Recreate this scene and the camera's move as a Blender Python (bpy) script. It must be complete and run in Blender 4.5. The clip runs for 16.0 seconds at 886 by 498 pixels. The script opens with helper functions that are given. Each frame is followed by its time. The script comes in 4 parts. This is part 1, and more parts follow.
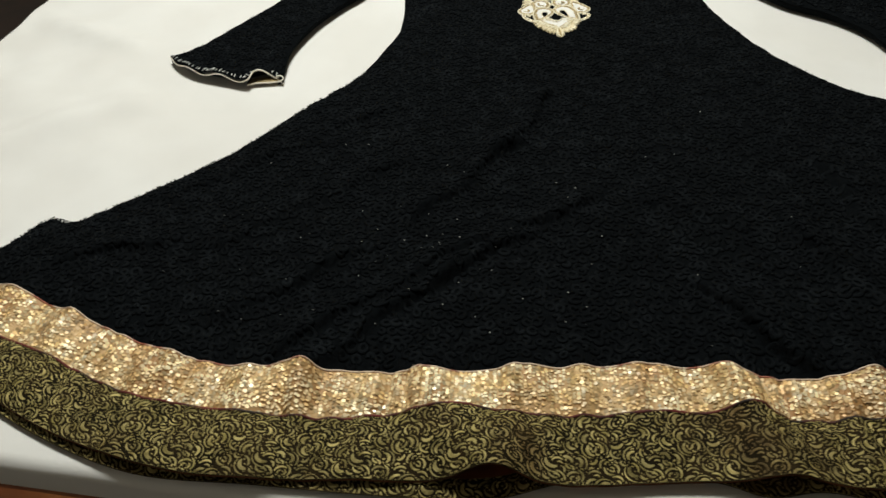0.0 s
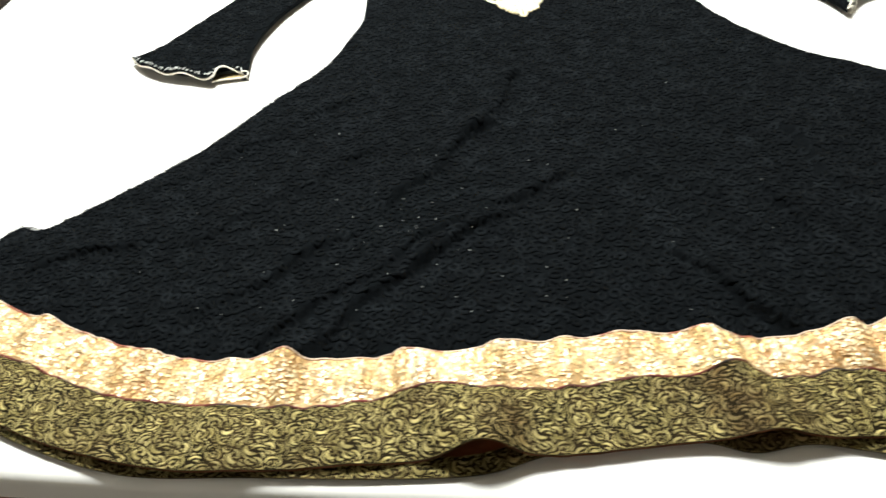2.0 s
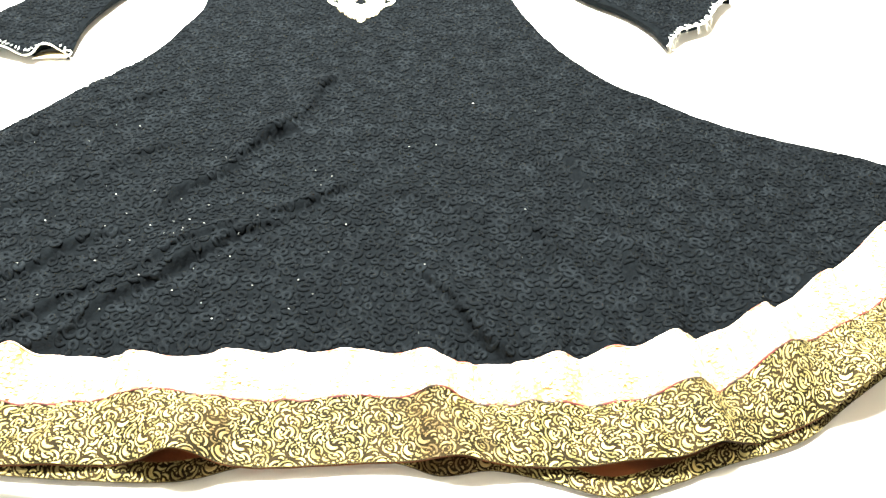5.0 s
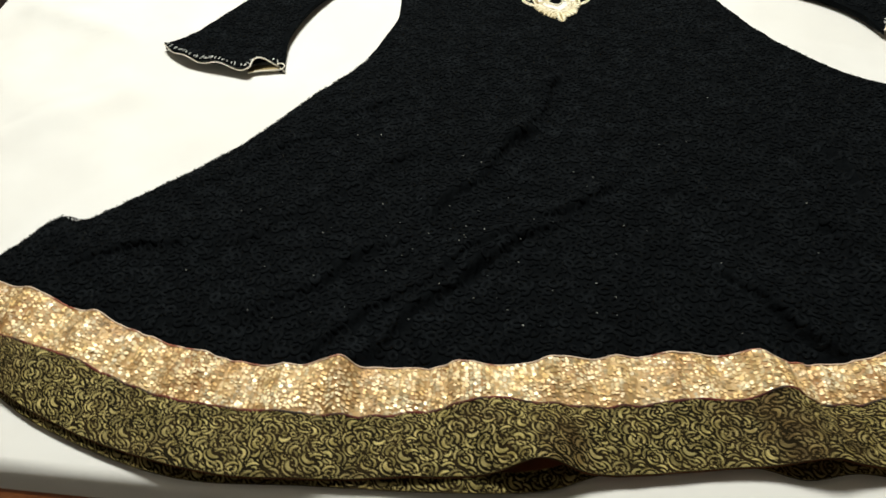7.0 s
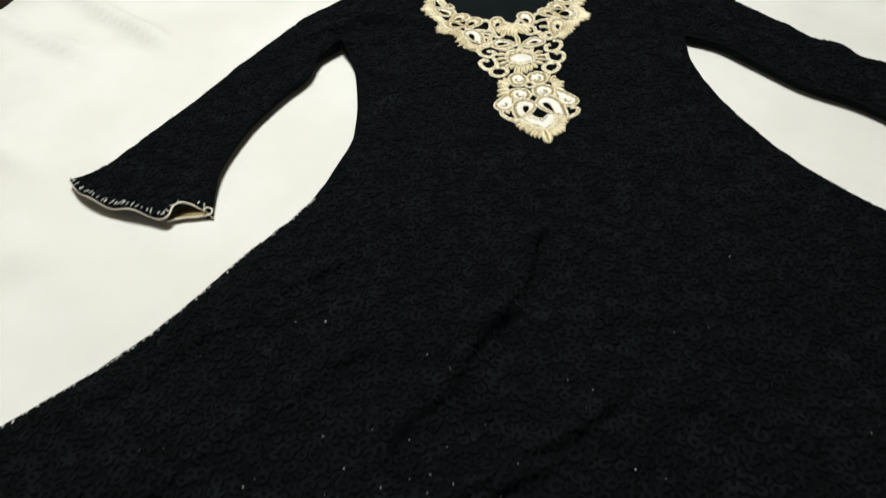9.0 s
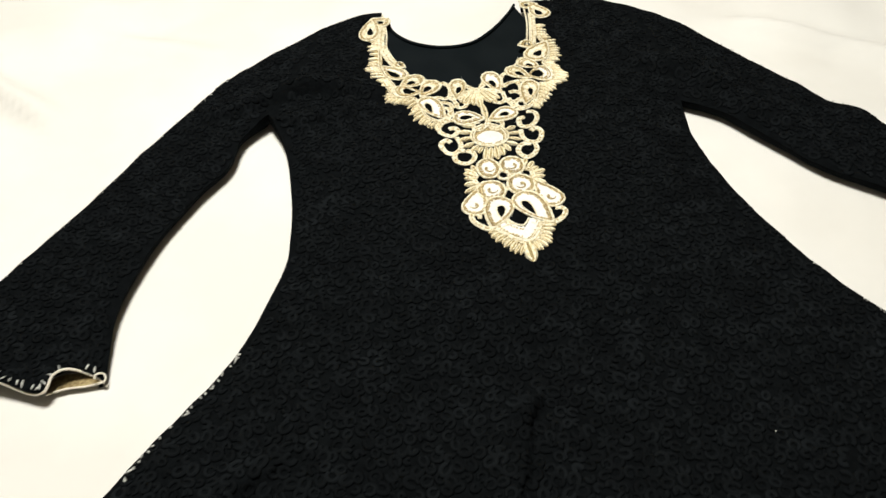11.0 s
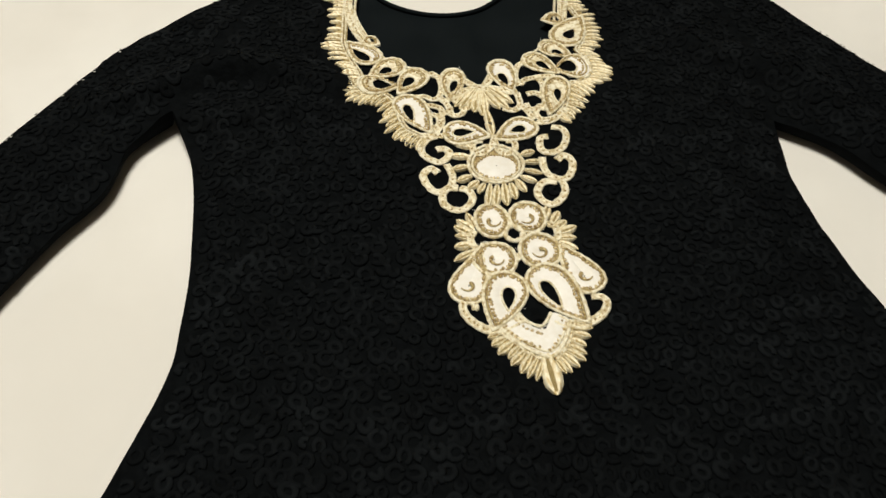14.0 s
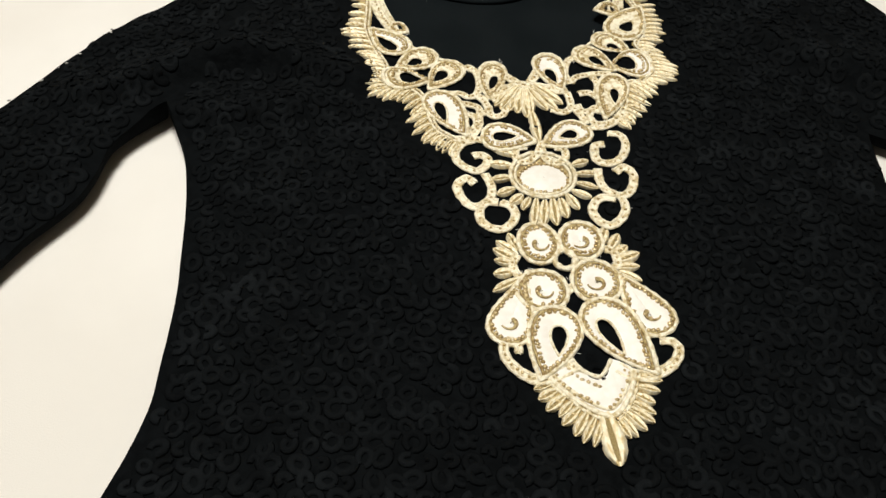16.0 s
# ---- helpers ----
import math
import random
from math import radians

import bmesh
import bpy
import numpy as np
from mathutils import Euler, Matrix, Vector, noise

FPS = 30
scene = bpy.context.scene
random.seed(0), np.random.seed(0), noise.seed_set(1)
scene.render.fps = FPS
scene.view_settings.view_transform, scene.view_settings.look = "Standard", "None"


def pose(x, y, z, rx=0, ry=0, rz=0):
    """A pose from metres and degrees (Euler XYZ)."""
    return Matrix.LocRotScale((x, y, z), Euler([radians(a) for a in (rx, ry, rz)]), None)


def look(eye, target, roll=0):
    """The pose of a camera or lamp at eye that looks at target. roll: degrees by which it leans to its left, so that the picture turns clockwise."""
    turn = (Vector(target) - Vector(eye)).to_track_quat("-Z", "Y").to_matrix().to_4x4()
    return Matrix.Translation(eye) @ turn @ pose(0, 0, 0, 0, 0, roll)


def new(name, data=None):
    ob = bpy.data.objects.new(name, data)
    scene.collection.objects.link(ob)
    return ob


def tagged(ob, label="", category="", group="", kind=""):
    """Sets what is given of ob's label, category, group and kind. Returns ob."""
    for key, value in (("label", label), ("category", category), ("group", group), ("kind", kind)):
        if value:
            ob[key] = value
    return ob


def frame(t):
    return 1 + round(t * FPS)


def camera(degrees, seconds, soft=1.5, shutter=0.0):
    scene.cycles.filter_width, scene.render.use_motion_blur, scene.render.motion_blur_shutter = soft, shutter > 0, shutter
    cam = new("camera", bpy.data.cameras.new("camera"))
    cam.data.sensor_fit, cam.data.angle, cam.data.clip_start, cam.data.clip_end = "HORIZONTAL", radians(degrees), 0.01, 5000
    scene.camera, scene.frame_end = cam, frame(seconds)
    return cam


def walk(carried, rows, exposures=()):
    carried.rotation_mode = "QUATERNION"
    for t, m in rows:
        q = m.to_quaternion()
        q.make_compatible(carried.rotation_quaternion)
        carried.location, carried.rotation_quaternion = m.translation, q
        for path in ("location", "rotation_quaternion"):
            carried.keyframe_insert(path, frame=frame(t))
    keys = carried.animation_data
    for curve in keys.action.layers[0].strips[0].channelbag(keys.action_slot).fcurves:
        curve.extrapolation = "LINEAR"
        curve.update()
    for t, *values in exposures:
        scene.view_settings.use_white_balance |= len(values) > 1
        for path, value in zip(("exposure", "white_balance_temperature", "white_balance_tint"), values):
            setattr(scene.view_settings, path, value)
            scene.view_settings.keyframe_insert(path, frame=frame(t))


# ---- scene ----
cam = camera(60.3, 16.0, shutter=0.6)
PATH = [
    (0, (0.149, 0.078, 0.532), (-0.01, 1.551, -0.812), -4.2),
    (0.5, (0.127, 0.084, 0.531), (-0.039, 1.556, -0.813), -6.0),
    (1, (0.112, 0.085, 0.527), (-0.043, 1.552, -0.824), -7.0),
    (1.5, (0.109, 0.078, 0.523), (-0.008, 1.537, -0.839), -6.9),
    (2, (0.149, 0.071, 0.525), (0.048, 1.532, -0.837), -6.3),
    (2.5, (0.219, 0.072, 0.526), (0.156, 1.53, -0.842), -4.3),
    (3, (0.272, 0.074, 0.524), (0.23, 1.53, -0.847), -1.6),
    (3.2, (0.291, 0.076, 0.523), (0.25, 1.532, -0.847), -0.9),
    (5.3, (0.334, 0.079, 0.559), (0.375, 1.502, -0.846), 2.0),
    (5.5, (0.297, 0.076, 0.555), (0.329, 1.504, -0.845), 1.4),
    (6, (0.198, 0.069, 0.553), (0.199, 1.503, -0.841), 0.1),
    (6.5, (0.122, 0.069, 0.552), (0.079, 1.499, -0.846), -1.2),
    (7, (0.085, 0.088, 0.551), (0.028, 1.515, -0.849), -2.7),
    (7.5, (0.073, 0.124, 0.554), (0.013, 1.551, -0.846), -5.0),
    (8, (0.078, 0.206, 0.549), (0.03, 1.64, -0.844), -5.2),
    (8.5, (0.103, 0.296, 0.555), (0.06, 1.733, -0.836), -4.0),
    (9, (0.115, 0.357, 0.563), (0.081, 1.789, -0.832), -3.5),
    (9.5, (0.09, 0.442, 0.566), (0.112, 1.879, -0.824), -3.2),
    (10, (0.064, 0.514, 0.556), (0.144, 1.958, -0.825), -3.4),
    (10.2, (0.076, 0.528, 0.56), (0.152, 1.966, -0.828), -3.9),
    (12.3, (0.124, 0.756, 0.503), (0.266, 2.032, -1.031), 2.5),
    (12.5, (0.126, 0.775, 0.493), (0.266, 2.04, -1.049), 2.2),
    (13, (0.13, 0.806, 0.478), (0.263, 2.068, -1.068), 2.0),
    (13.5, (0.136, 0.839, 0.458), (0.261, 2.078, -1.107), 1.8),
    (14, (0.137, 0.875, 0.432), (0.259, 2.116, -1.131), 2.3),
    (14.5, (0.137, 0.905, 0.412), (0.248, 2.156, -1.144), 2.0),
    (15, (0.132, 0.926, 0.39), (0.231, 2.187, -1.159), 2.4),
    (15.5, (0.13, 0.936, 0.378), (0.221, 2.188, -1.179), 2.7),
    (16, (0.128, 0.942, 0.372), (0.219, 2.187, -1.192), 3.0),
]
EXPOSURES = [(0, -0.1, 6250, 3), (0.5, -0.1, 6100, 3), (1, 0.3, 6050, 3), (1.5, 1.2, 6050, 3), (2, 1.4, 6000, 3), (2.5, 3.25, 5750, -1), (3, 3.7, 5500, -3), (5.5, 3.72, 6150, 4), (6, 3.5, 6250, 5), (6.5, 1.42, 6450, 4),
             (7, 0.3, 6300, 3), (7.5, 0.05, 6080, 3), (8, -0.15, 5950, 2), (9, -0.03, 6150, 3), (10, 0.03, 6450, 5), (12.5, 0.4, 6500, 6), (13, -0.08, 6600, 10), (13.5, -0.15, 6800, 7), (14.5, -0.42, 6850, 6), (15, -0.35, 6750, 7), (16, -0.1, 6600, 8)]
walk(cam, [(t, look(eye, target, roll)) for t, eye, target, roll in PATH], EXPOSURES)

# ---- light ----
world = bpy.data.worlds.new("room_air")
scene.world = world
world.use_nodes = True
world.node_tree.nodes["Background"].inputs[0].default_value = (1.0, 0.9, 0.78, 1)
world.node_tree.nodes["Background"].inputs[1].default_value = 0.02
LAMP_AT = (-0.04, 1.4, 1.98)
lamp = new("ceiling_lamp_light", bpy.data.lights.new("ceiling_lamp_light", "AREA"))
lamp.data.shape, lamp.data.size, lamp.data.energy = "DISK", 0.6, 48.0
lamp.data.color = (1.0, 0.955, 0.89)
lamp.matrix_world = pose(*LAMP_AT)


# ---- materials ----
def mat(name, base, rough=0.8, metal=0.0, sheen=0.0, second=None, scale=60.0, bump=0.0, bump_scale=400.0, mix_at=(0.4, 0.6), spec=0.5, island=0.0, blotch=None, blotch_scale=9.0):
    """A principled material with two-scale colour variation and fine relief."""
    m = bpy.data.materials.new(name)
    m.use_nodes = True
    nt = m.node_tree
    b = nt.nodes["Principled BSDF"]
    b.inputs["Base Color"].default_value = (*base, 1)
    b.inputs["Roughness"].default_value = rough
    b.inputs["Metallic"].default_value = metal
    b.inputs["Specular IOR Level"].default_value = spec
    b.inputs["Sheen Weight"].default_value = sheen
    b.inputs["Sheen Roughness"].default_value = 0.5
    co = nt.nodes.new("ShaderNodeTexCoord")
    if second:
        n = nt.nodes.new("ShaderNodeTexNoise")
        n.inputs["Scale"].default_value = scale
        n.inputs["Detail"].default_value = 5
        nt.links.new(co.outputs["Object"], n.inputs["Vector"])
        r = nt.nodes.new("ShaderNodeValToRGB")
        r.color_ramp.elements[0].position, r.color_ramp.elements[1].position = mix_at
        r.color_ramp.elements[0].color, r.color_ramp.elements[1].color = (*base, 1), (*second, 1)
        nt.links.new(n.outputs["Fac"], r.inputs["Fac"])
        nt.links.new(r.outputs["Color"], b.inputs["Base Color"])
    last = r.outputs["Color"] if second else None
    if blotch:
        n = nt.nodes.new("ShaderNodeTexNoise")
        n.inputs["Scale"].default_value = blotch_scale
        n.inputs["Detail"].default_value = 3
        nt.links.new(co.outputs["Object"], n.inputs["Vector"])
        k = nt.nodes.new("ShaderNodeValToRGB")
        k.color_ramp.elements[0].position, k.color_ramp.elements[1].position = 0.5, 0.72
        nt.links.new(n.outputs["Fac"], k.inputs["Fac"])
        x = nt.nodes.new("ShaderNodeMixRGB")
        x.inputs[2].default_value = (*blotch, 1)
        nt.links.new(k.outputs["Color"], x.inputs[0])
        nt.links.new(last, x.inputs[1])
        last = x.outputs[0]
        nt.links.new(last, b.inputs["Base Color"])
    if island:
        g = nt.nodes.new("ShaderNodeNewGeometry")
        k = nt.nodes.new("ShaderNodeMapRange")
        k.inputs["To Min"].default_value, k.inputs["To Max"].default_value = 1 - island, 1 + island
        nt.links.new(g.outputs["Random Per Island"], k.inputs["Value"])
        x = nt.nodes.new("ShaderNodeVectorMath")
        x.operation = "SCALE"
        nt.links.new(last, x.inputs[0])
        nt.links.new(k.outputs["Result"], x.inputs["Scale"])
        nt.links.new(x.outputs[0], b.inputs["Base Color"])
    if bump:
        n = nt.nodes.new("ShaderNodeTexNoise")
        n.inputs["Scale"].default_value = bump_scale
        n.inputs["Detail"].default_value = 4
        nt.links.new(co.outputs["Object"], n.inputs["Vector"])
        k = nt.nodes.new("ShaderNodeBump")
        k.inputs["Strength"].default_value = bump
        k.inputs["Distance"].default_value = 0.002
        nt.links.new(n.outputs["Fac"], k.inputs["Height"])
        nt.links.new(k.outputs["Normal"], b.inputs["Normal"])
    return m


LACE = mat("black_lace", (0.0029, 0.0035, 0.0040), 0.92, sheen=0.0, second=(0.0042, 0.0051, 0.0058), scale=150, bump=0.5, bump_scale=260, spec=0.02)
RING = mat("black_cord_motif", (0.0040, 0.0048, 0.0055), 0.88, sheen=0.0, second=(0.0055, 0.0066, 0.0075), scale=45, island=0.25, blotch=(0.0079, 0.0094, 0.0107), blotch_scale=38, bump=0.4, bump_scale=700, spec=0.03)
LINING = mat("black_lining", (0.004, 0.0062, 0.0075), 0.8, second=(0.0055, 0.008, 0.0095), scale=25, bump=0.15, bump_scale=900, spec=0.06)
# Golden-brown variation puts some of the pleats' shade into cloth and sequins.
GOLD_CLOTH = mat("gold_tissue", (0.38, 0.2, 0.065), 0.5, 0.1, second=(0.62, 0.41, 0.18), scale=28, blotch=(0.45, 0.25, 0.1), blotch_scale=22, bump=0.5, bump_scale=500)
SEQUIN = mat("gold_sequin", (0.82, 0.57, 0.25), 0.42, 0.12, second=(1.0, 0.85, 0.55), scale=60, island=0.55, blotch=(0.58, 0.35, 0.15), blotch_scale=24)
BROCADE = mat("brocade_ground", (0.014, 0.010, 0.0036), 0.7, second=(0.032, 0.021, 0.008), scale=45, bump=0.3, bump_scale=900, spec=0.06)
# Brown blotches stand for the folds' shade as well as stains in the silk.
THREAD = mat("olive_silk_thread", (0.25, 0.2, 0.062), 0.5, 0.1, sheen=0.0, second=(0.54, 0.445, 0.175), scale=110, island=0.35, blotch=(0.1, 0.05, 0.016), blotch_scale=10, bump=0.7, bump_scale=1300, spec=0.3)
EDGING = mat("pale_pink_gold_edge", (0.78, 0.6, 0.46), 0.5, second=(0.4, 0.13, 0.08), scale=45, mix_at=(0.52, 0.62), bump=0.4, bump_scale=900)
CUFF_GOLD = mat("dull_gold_tissue", (0.22, 0.15, 0.06), 0.5, 0.2, second=(0.5, 0.4, 0.2), scale=400, bump=0.8, bump_scale=700)
RUST = mat("rust_lining", (0.006, 0.006, 0.004), 0.6, second=(0.27, 0.085, 0.03), scale=7, mix_at=(0.36, 0.5), bump=0.3)
PIPING = mat("dark_red_thread", (0.14, 0.018, 0.014), 0.7, second=(0.03, 0.02, 0.012), scale=40)
CORD = mat("pale_gold_cord", (0.60, 0.475, 0.235), 0.35, 0.1, second=(0.98, 0.925, 0.74), scale=300, mix_at=(0.32, 0.56), bump=0.45, bump_scale=1300)
LEAF = mat("pale_gold_leaf_thread", (0.68, 0.53, 0.26), 0.5, 0.05, second=(1.0, 0.94, 0.73), scale=5, mix_at=(0.36, 0.6))
GROUND = mat("gold_thread_ground", (0.3, 0.2, 0.075), 0.45, 0.2, second=(0.6, 0.49, 0.24), scale=420, bump=0.5, bump_scale=1400)
SATIN = mat("cream_satin", (0.9, 0.87, 0.8), 0.35, 0.0, sheen=0.3, second=(0.95, 0.93, 0.88), scale=200, bump=0.25, bump_scale=1800)
BEAD = mat("gold_bead", (0.42, 0.3, 0.12), 0.3, 0.5, second=(0.8, 0.66, 0.4), scale=300)
SHEET = mat("white_cotton", (0.77, 0.75, 0.71), 0.9, sheen=0.1, second=(0.82, 0.805, 0.77), scale=5, bump=0.12, bump_scale=1500)
# Pale grey for real stitches, sheet seen through lace holes, and painted sequin glints.
PALE_FLECK = mat("pale_thread_fleck_glint", (0.72, 0.72, 0.68), 0.5, second=(0.25, 0.25, 0.24), scale=250)
CUFF_CORD = mat("cream_piping", (0.78, 0.71, 0.58), 0.6, second=(0.86, 0.81, 0.7), scale=200, bump=0.4, bump_scale=1500)
WOOD = mat("orange_brown_wood", (0.27, 0.075, 0.016), 0.4, second=(0.36, 0.12, 0.028), scale=14, bump=0.2, bump_scale=90)
DARK_WOOD = mat("dark_floorboard", (0.012, 0.006, 0.004), 0.6, second=(0.02, 0.01, 0.007), scale=10, bump=0.2, bump_scale=70)
RUG = mat("tan_rug", (0.46, 0.33, 0.085), 0.95, second=(0.54, 0.4, 0.12), scale=30, bump=0.7, bump_scale=350)
RUG_MARK = mat("brown_rug_leaf", (0.12, 0.06, 0.022), 0.95, second=(0.17, 0.09, 0.03), scale=60, bump=0.7, bump_scale=350)
WALL = mat("cream_plaster", (0.8, 0.76, 0.7), 0.9, second=(0.83, 0.79, 0.73), scale=3, bump=0.1, bump_scale=120)
CEILING = mat("white_plaster", (0.75, 0.73, 0.69), 0.9, second=(0.78, 0.76, 0.72), scale=4, bump=0.1, bump_scale=120)
GLOW = bpy.data.materials.new("lamp_glow")
GLOW.use_nodes = True
GLOW.node_tree.nodes["Principled BSDF"].inputs["Emission Color"].default_value = (1, 0.93, 0.83, 1)
GLOW.node_tree.nodes["Principled BSDF"].inputs["Emission Strength"].default_value = 3.0


# ---- building helpers ----
def mesh_of(name, verts, faces, material, smooth=True):
    me = bpy.data.meshes.new(name)
    me.from_pydata([tuple(map(float, v)) for v in verts], [], [tuple(map(int, f)) for f in faces])
    me.materials.append(material)
    if smooth:
        me.polygons.foreach_set("use_smooth", [True] * len(me.polygons))
    me.update()
    return me


def part(name, verts, faces, material, parent, label="", smooth=True, kind=""):
    ob = new(name, mesh_of(name, verts, faces, material, smooth))
    ob.parent = parent
    return tagged(ob, label=label, kind=kind)


def share(name, me, m, parent):
    ob = new(name, me)
    ob.parent = parent
    ob.matrix_basis = m
    return ob


def box(x0, x1, y0, y1, z0, z1, bevel=0.004, turn=0.0):
    """Vertices and faces of a bevelled board, turned about the world's z."""
    bm = bmesh.new()
    bmesh.ops.create_cube(bm, size=1)
    bmesh.ops.scale(bm, vec=(x1 - x0, y1 - y0, z1 - z0), verts=bm.verts)
    bmesh.ops.translate(bm, vec=((x0 + x1) / 2, (y0 + y1) / 2, (z0 + z1) / 2), verts=bm.verts)
    if bevel:
        bmesh.ops.bevel(bm, geom=bm.edges[:], offset=bevel, segments=2, affect="EDGES")
    bmesh.ops.rotate(bm, matrix=Matrix.Rotation(turn, 3, "Z"), verts=bm.verts)
    bm.verts.index_update()
    v, f = [tuple(p.co) for p in bm.verts], [[p.index for p in q.verts] for q in bm.faces]
    bm.free()
    return v, f


def spline(points, step=0.006, closed=False):
    """A smooth curve through a few control points, sampled about every step metres."""
    p = np.array(points, float)
    n = len(p)
    out = []
    for i in range(n if closed else n - 1):
        if closed:
            a, b, c, d = p[(i - 1) % n], p[i], p[(i + 1) % n], p[(i + 2) % n]
        else:
            a, b, c, d = p[max(i - 1, 0)], p[i], p[i + 1], p[min(i + 2, n - 1)]
        k = max(2, int(np.linalg.norm(c - b) / step))
        for t in np.arange(k) / k:
            out.append(0.5 * ((2 * b) + (c - a) * t + (2 * a - 5 * b + 4 * c - d) * t * t + (3 * b - a - 3 * c + d) * t ** 3))
    if not closed:
        out.append(p[-1])
    return np.array(out)


def inside(poly, q):
    """Which of the points q lie in the polygon."""
    hit = np.zeros(len(q), bool)
    for (x0, y0), (x1, y1) in zip(poly, np.roll(poly, -1, 0)):
        if y0 != y1:
            hit ^= ((y0 > q[:, 1]) != (y1 > q[:, 1])) & (q[:, 0] < (x1 - x0) * (q[:, 1] - y0) / (y1 - y0) + x0)
    return hit


def far(line, q):
    """Distance of the points q from the samples of a line."""
    d = np.full(len(q), 9.0)
    for i in range(0, len(q), 4000):
        d[i:i + 4000] = np.sqrt(((q[i:i + 4000, None, :] - line[None]) ** 2).sum(2)).min(1)
    return d


def sheet_of_cloth(outline, cell):
    """Flat triangles that fill an outline: rim points and a jittered lattice within."""
    from mathutils.geometry import delaunay_2d_cdt
    lo, hi = outline.min(0), outline.max(0)
    xs, ys = np.arange(lo[0], hi[0], cell), np.arange(lo[1], hi[1], cell * 0.87)
    g = np.array([(x + (j % 2) * cell / 2, y) for j, y in enumerate(ys) for x in xs])
    g = g[inside(outline, g)]
    g = g[far(outline, g) > cell * 0.55]
    pts = np.vstack([outline, g])
    n = len(outline)
    v, _, f, *_ = delaunay_2d_cdt([Vector(p) for p in pts], [(i, (i + 1) % n) for i in range(n)], [], 1, 1e-6)
    return np.array([tuple(p) for p in v]), f


def tube(line, radius, sides=6, closed=False, flat=1.0):
    """A round cord along a line of 3D points; radius may vary along it."""
    line = np.array(line, float)
    n = len(line)
    r = np.full(n, radius) if np.isscalar(radius) else np.array(radius)
    ahead = np.roll(line, -1, 0) - np.roll(line, 1, 0)
    if not closed:
        ahead[0], ahead[-1] = line[1] - line[0], line[-1] - line[-2]
    ahead /= np.linalg.norm(ahead, axis=1)[:, None] + 1e-12
    side = np.cross(ahead, (0, 0, 1.0))
    side /= np.linalg.norm(side, axis=1)[:, None] + 1e-12
    up = np.cross(side, ahead)
    v = []
    for k in range(sides):
        a = 2 * math.pi * k / sides
        v.append(line + (side * math.cos(a) + up * math.sin(a) * flat) * r[:, None])
    v = np.stack(v, 1).reshape(-1, 3)
    f = [(i * sides + k, i * sides + (k + 1) % sides, (i + 1) % n * sides + (k + 1) % sides, (i + 1) % n * sides + k)
         for i in range(n if closed else n - 1) for k in range(sides)]
    if not closed:
        f += [tuple(range(sides))[::-1], tuple((n - 1) * sides + k for k in range(sides))]
    return v, f


def join(pieces):
    v, f, n = [], [], 0
    for a, b in pieces:
        v.append(np.array(a, float))
        f += [tuple(i + n for i in q) for q in b]
        n += len(a)
    return np.vstack(v), f


# ---- room ----
FLOOR = -0.48
TURN = math.radians(-6.4)
tagged(part("floor", *box(-2.6, 3.4, -1.8, 4.2, FLOOR - 0.1, FLOOR, 0), DARK_WOOD, None, smooth=False), "dark brown wooden floor around the bed", "floor", kind="structure")
# Unseen walls and ceiling, pale so they bounce lamp light onto the bed.
for name, b in (("wall_west", (-2.7, -2.6, -1.9, 4.3)), ("wall_east", (3.4, 3.5, -1.9, 4.3)), ("wall_north", (-2.6, 3.4, 4.2, 4.3)), ("wall_south", (-2.6, 3.4, -1.9, -1.8))):
    tagged(part(name, *box(*b, FLOOR - 0.1, 2.42, 0), WALL, None, smooth=False), "plain cream wall added out of view to bounce light", "wall", kind="structure")
tagged(part("ceiling", *box(-2.7, 3.5, -1.9, 4.3, 2.42, 2.52, 0), CEILING, None, smooth=False), "plain white ceiling added out of view to bounce light", "ceiling", kind="structure")

fitting = tagged(new("ceiling_lamp"), "round white ceiling lamp hanging over the bed", "lamp")
fitting.location = (LAMP_AT[0], LAMP_AT[1], 2.42)
part("stem", *tube([(0, 0, 0), (0, 0, -0.25)], 0.012, 10), CEILING, fitting)
ring_a = np.arange(32) * 2 * math.pi / 32
prof = [(0.02, -0.24), (0.12, -0.26), (0.19, -0.31), (0.2, -0.36), (0.19, -0.362), (0.18, -0.315), (0.11, -0.27), (0.02, -0.25)]
part("shade", [(r * math.cos(a), r * math.sin(a), z) for r, z in prof for a in ring_a],
     [(i * 32 + k, i * 32 + (k + 1) % 32, (i + 1) * 32 + (k + 1) % 32, (i + 1) * 32 + k) for i in range(7) for k in range(32)], CEILING, fitting)
part("bulb", [(r * math.cos(a), r * math.sin(a), z) for r, z in ((0.01, -0.27), (0.04, -0.29), (0.05, -0.32), (0.035, -0.35), (0.005, -0.36)) for a in ring_a],
     [(i * 32 + k, i * 32 + (k + 1) % 32, (i + 1) * 32 + (k + 1) % 32, (i + 1) * 32 + k) for i in range(4) for k in range(32)], GLOW, fitting)

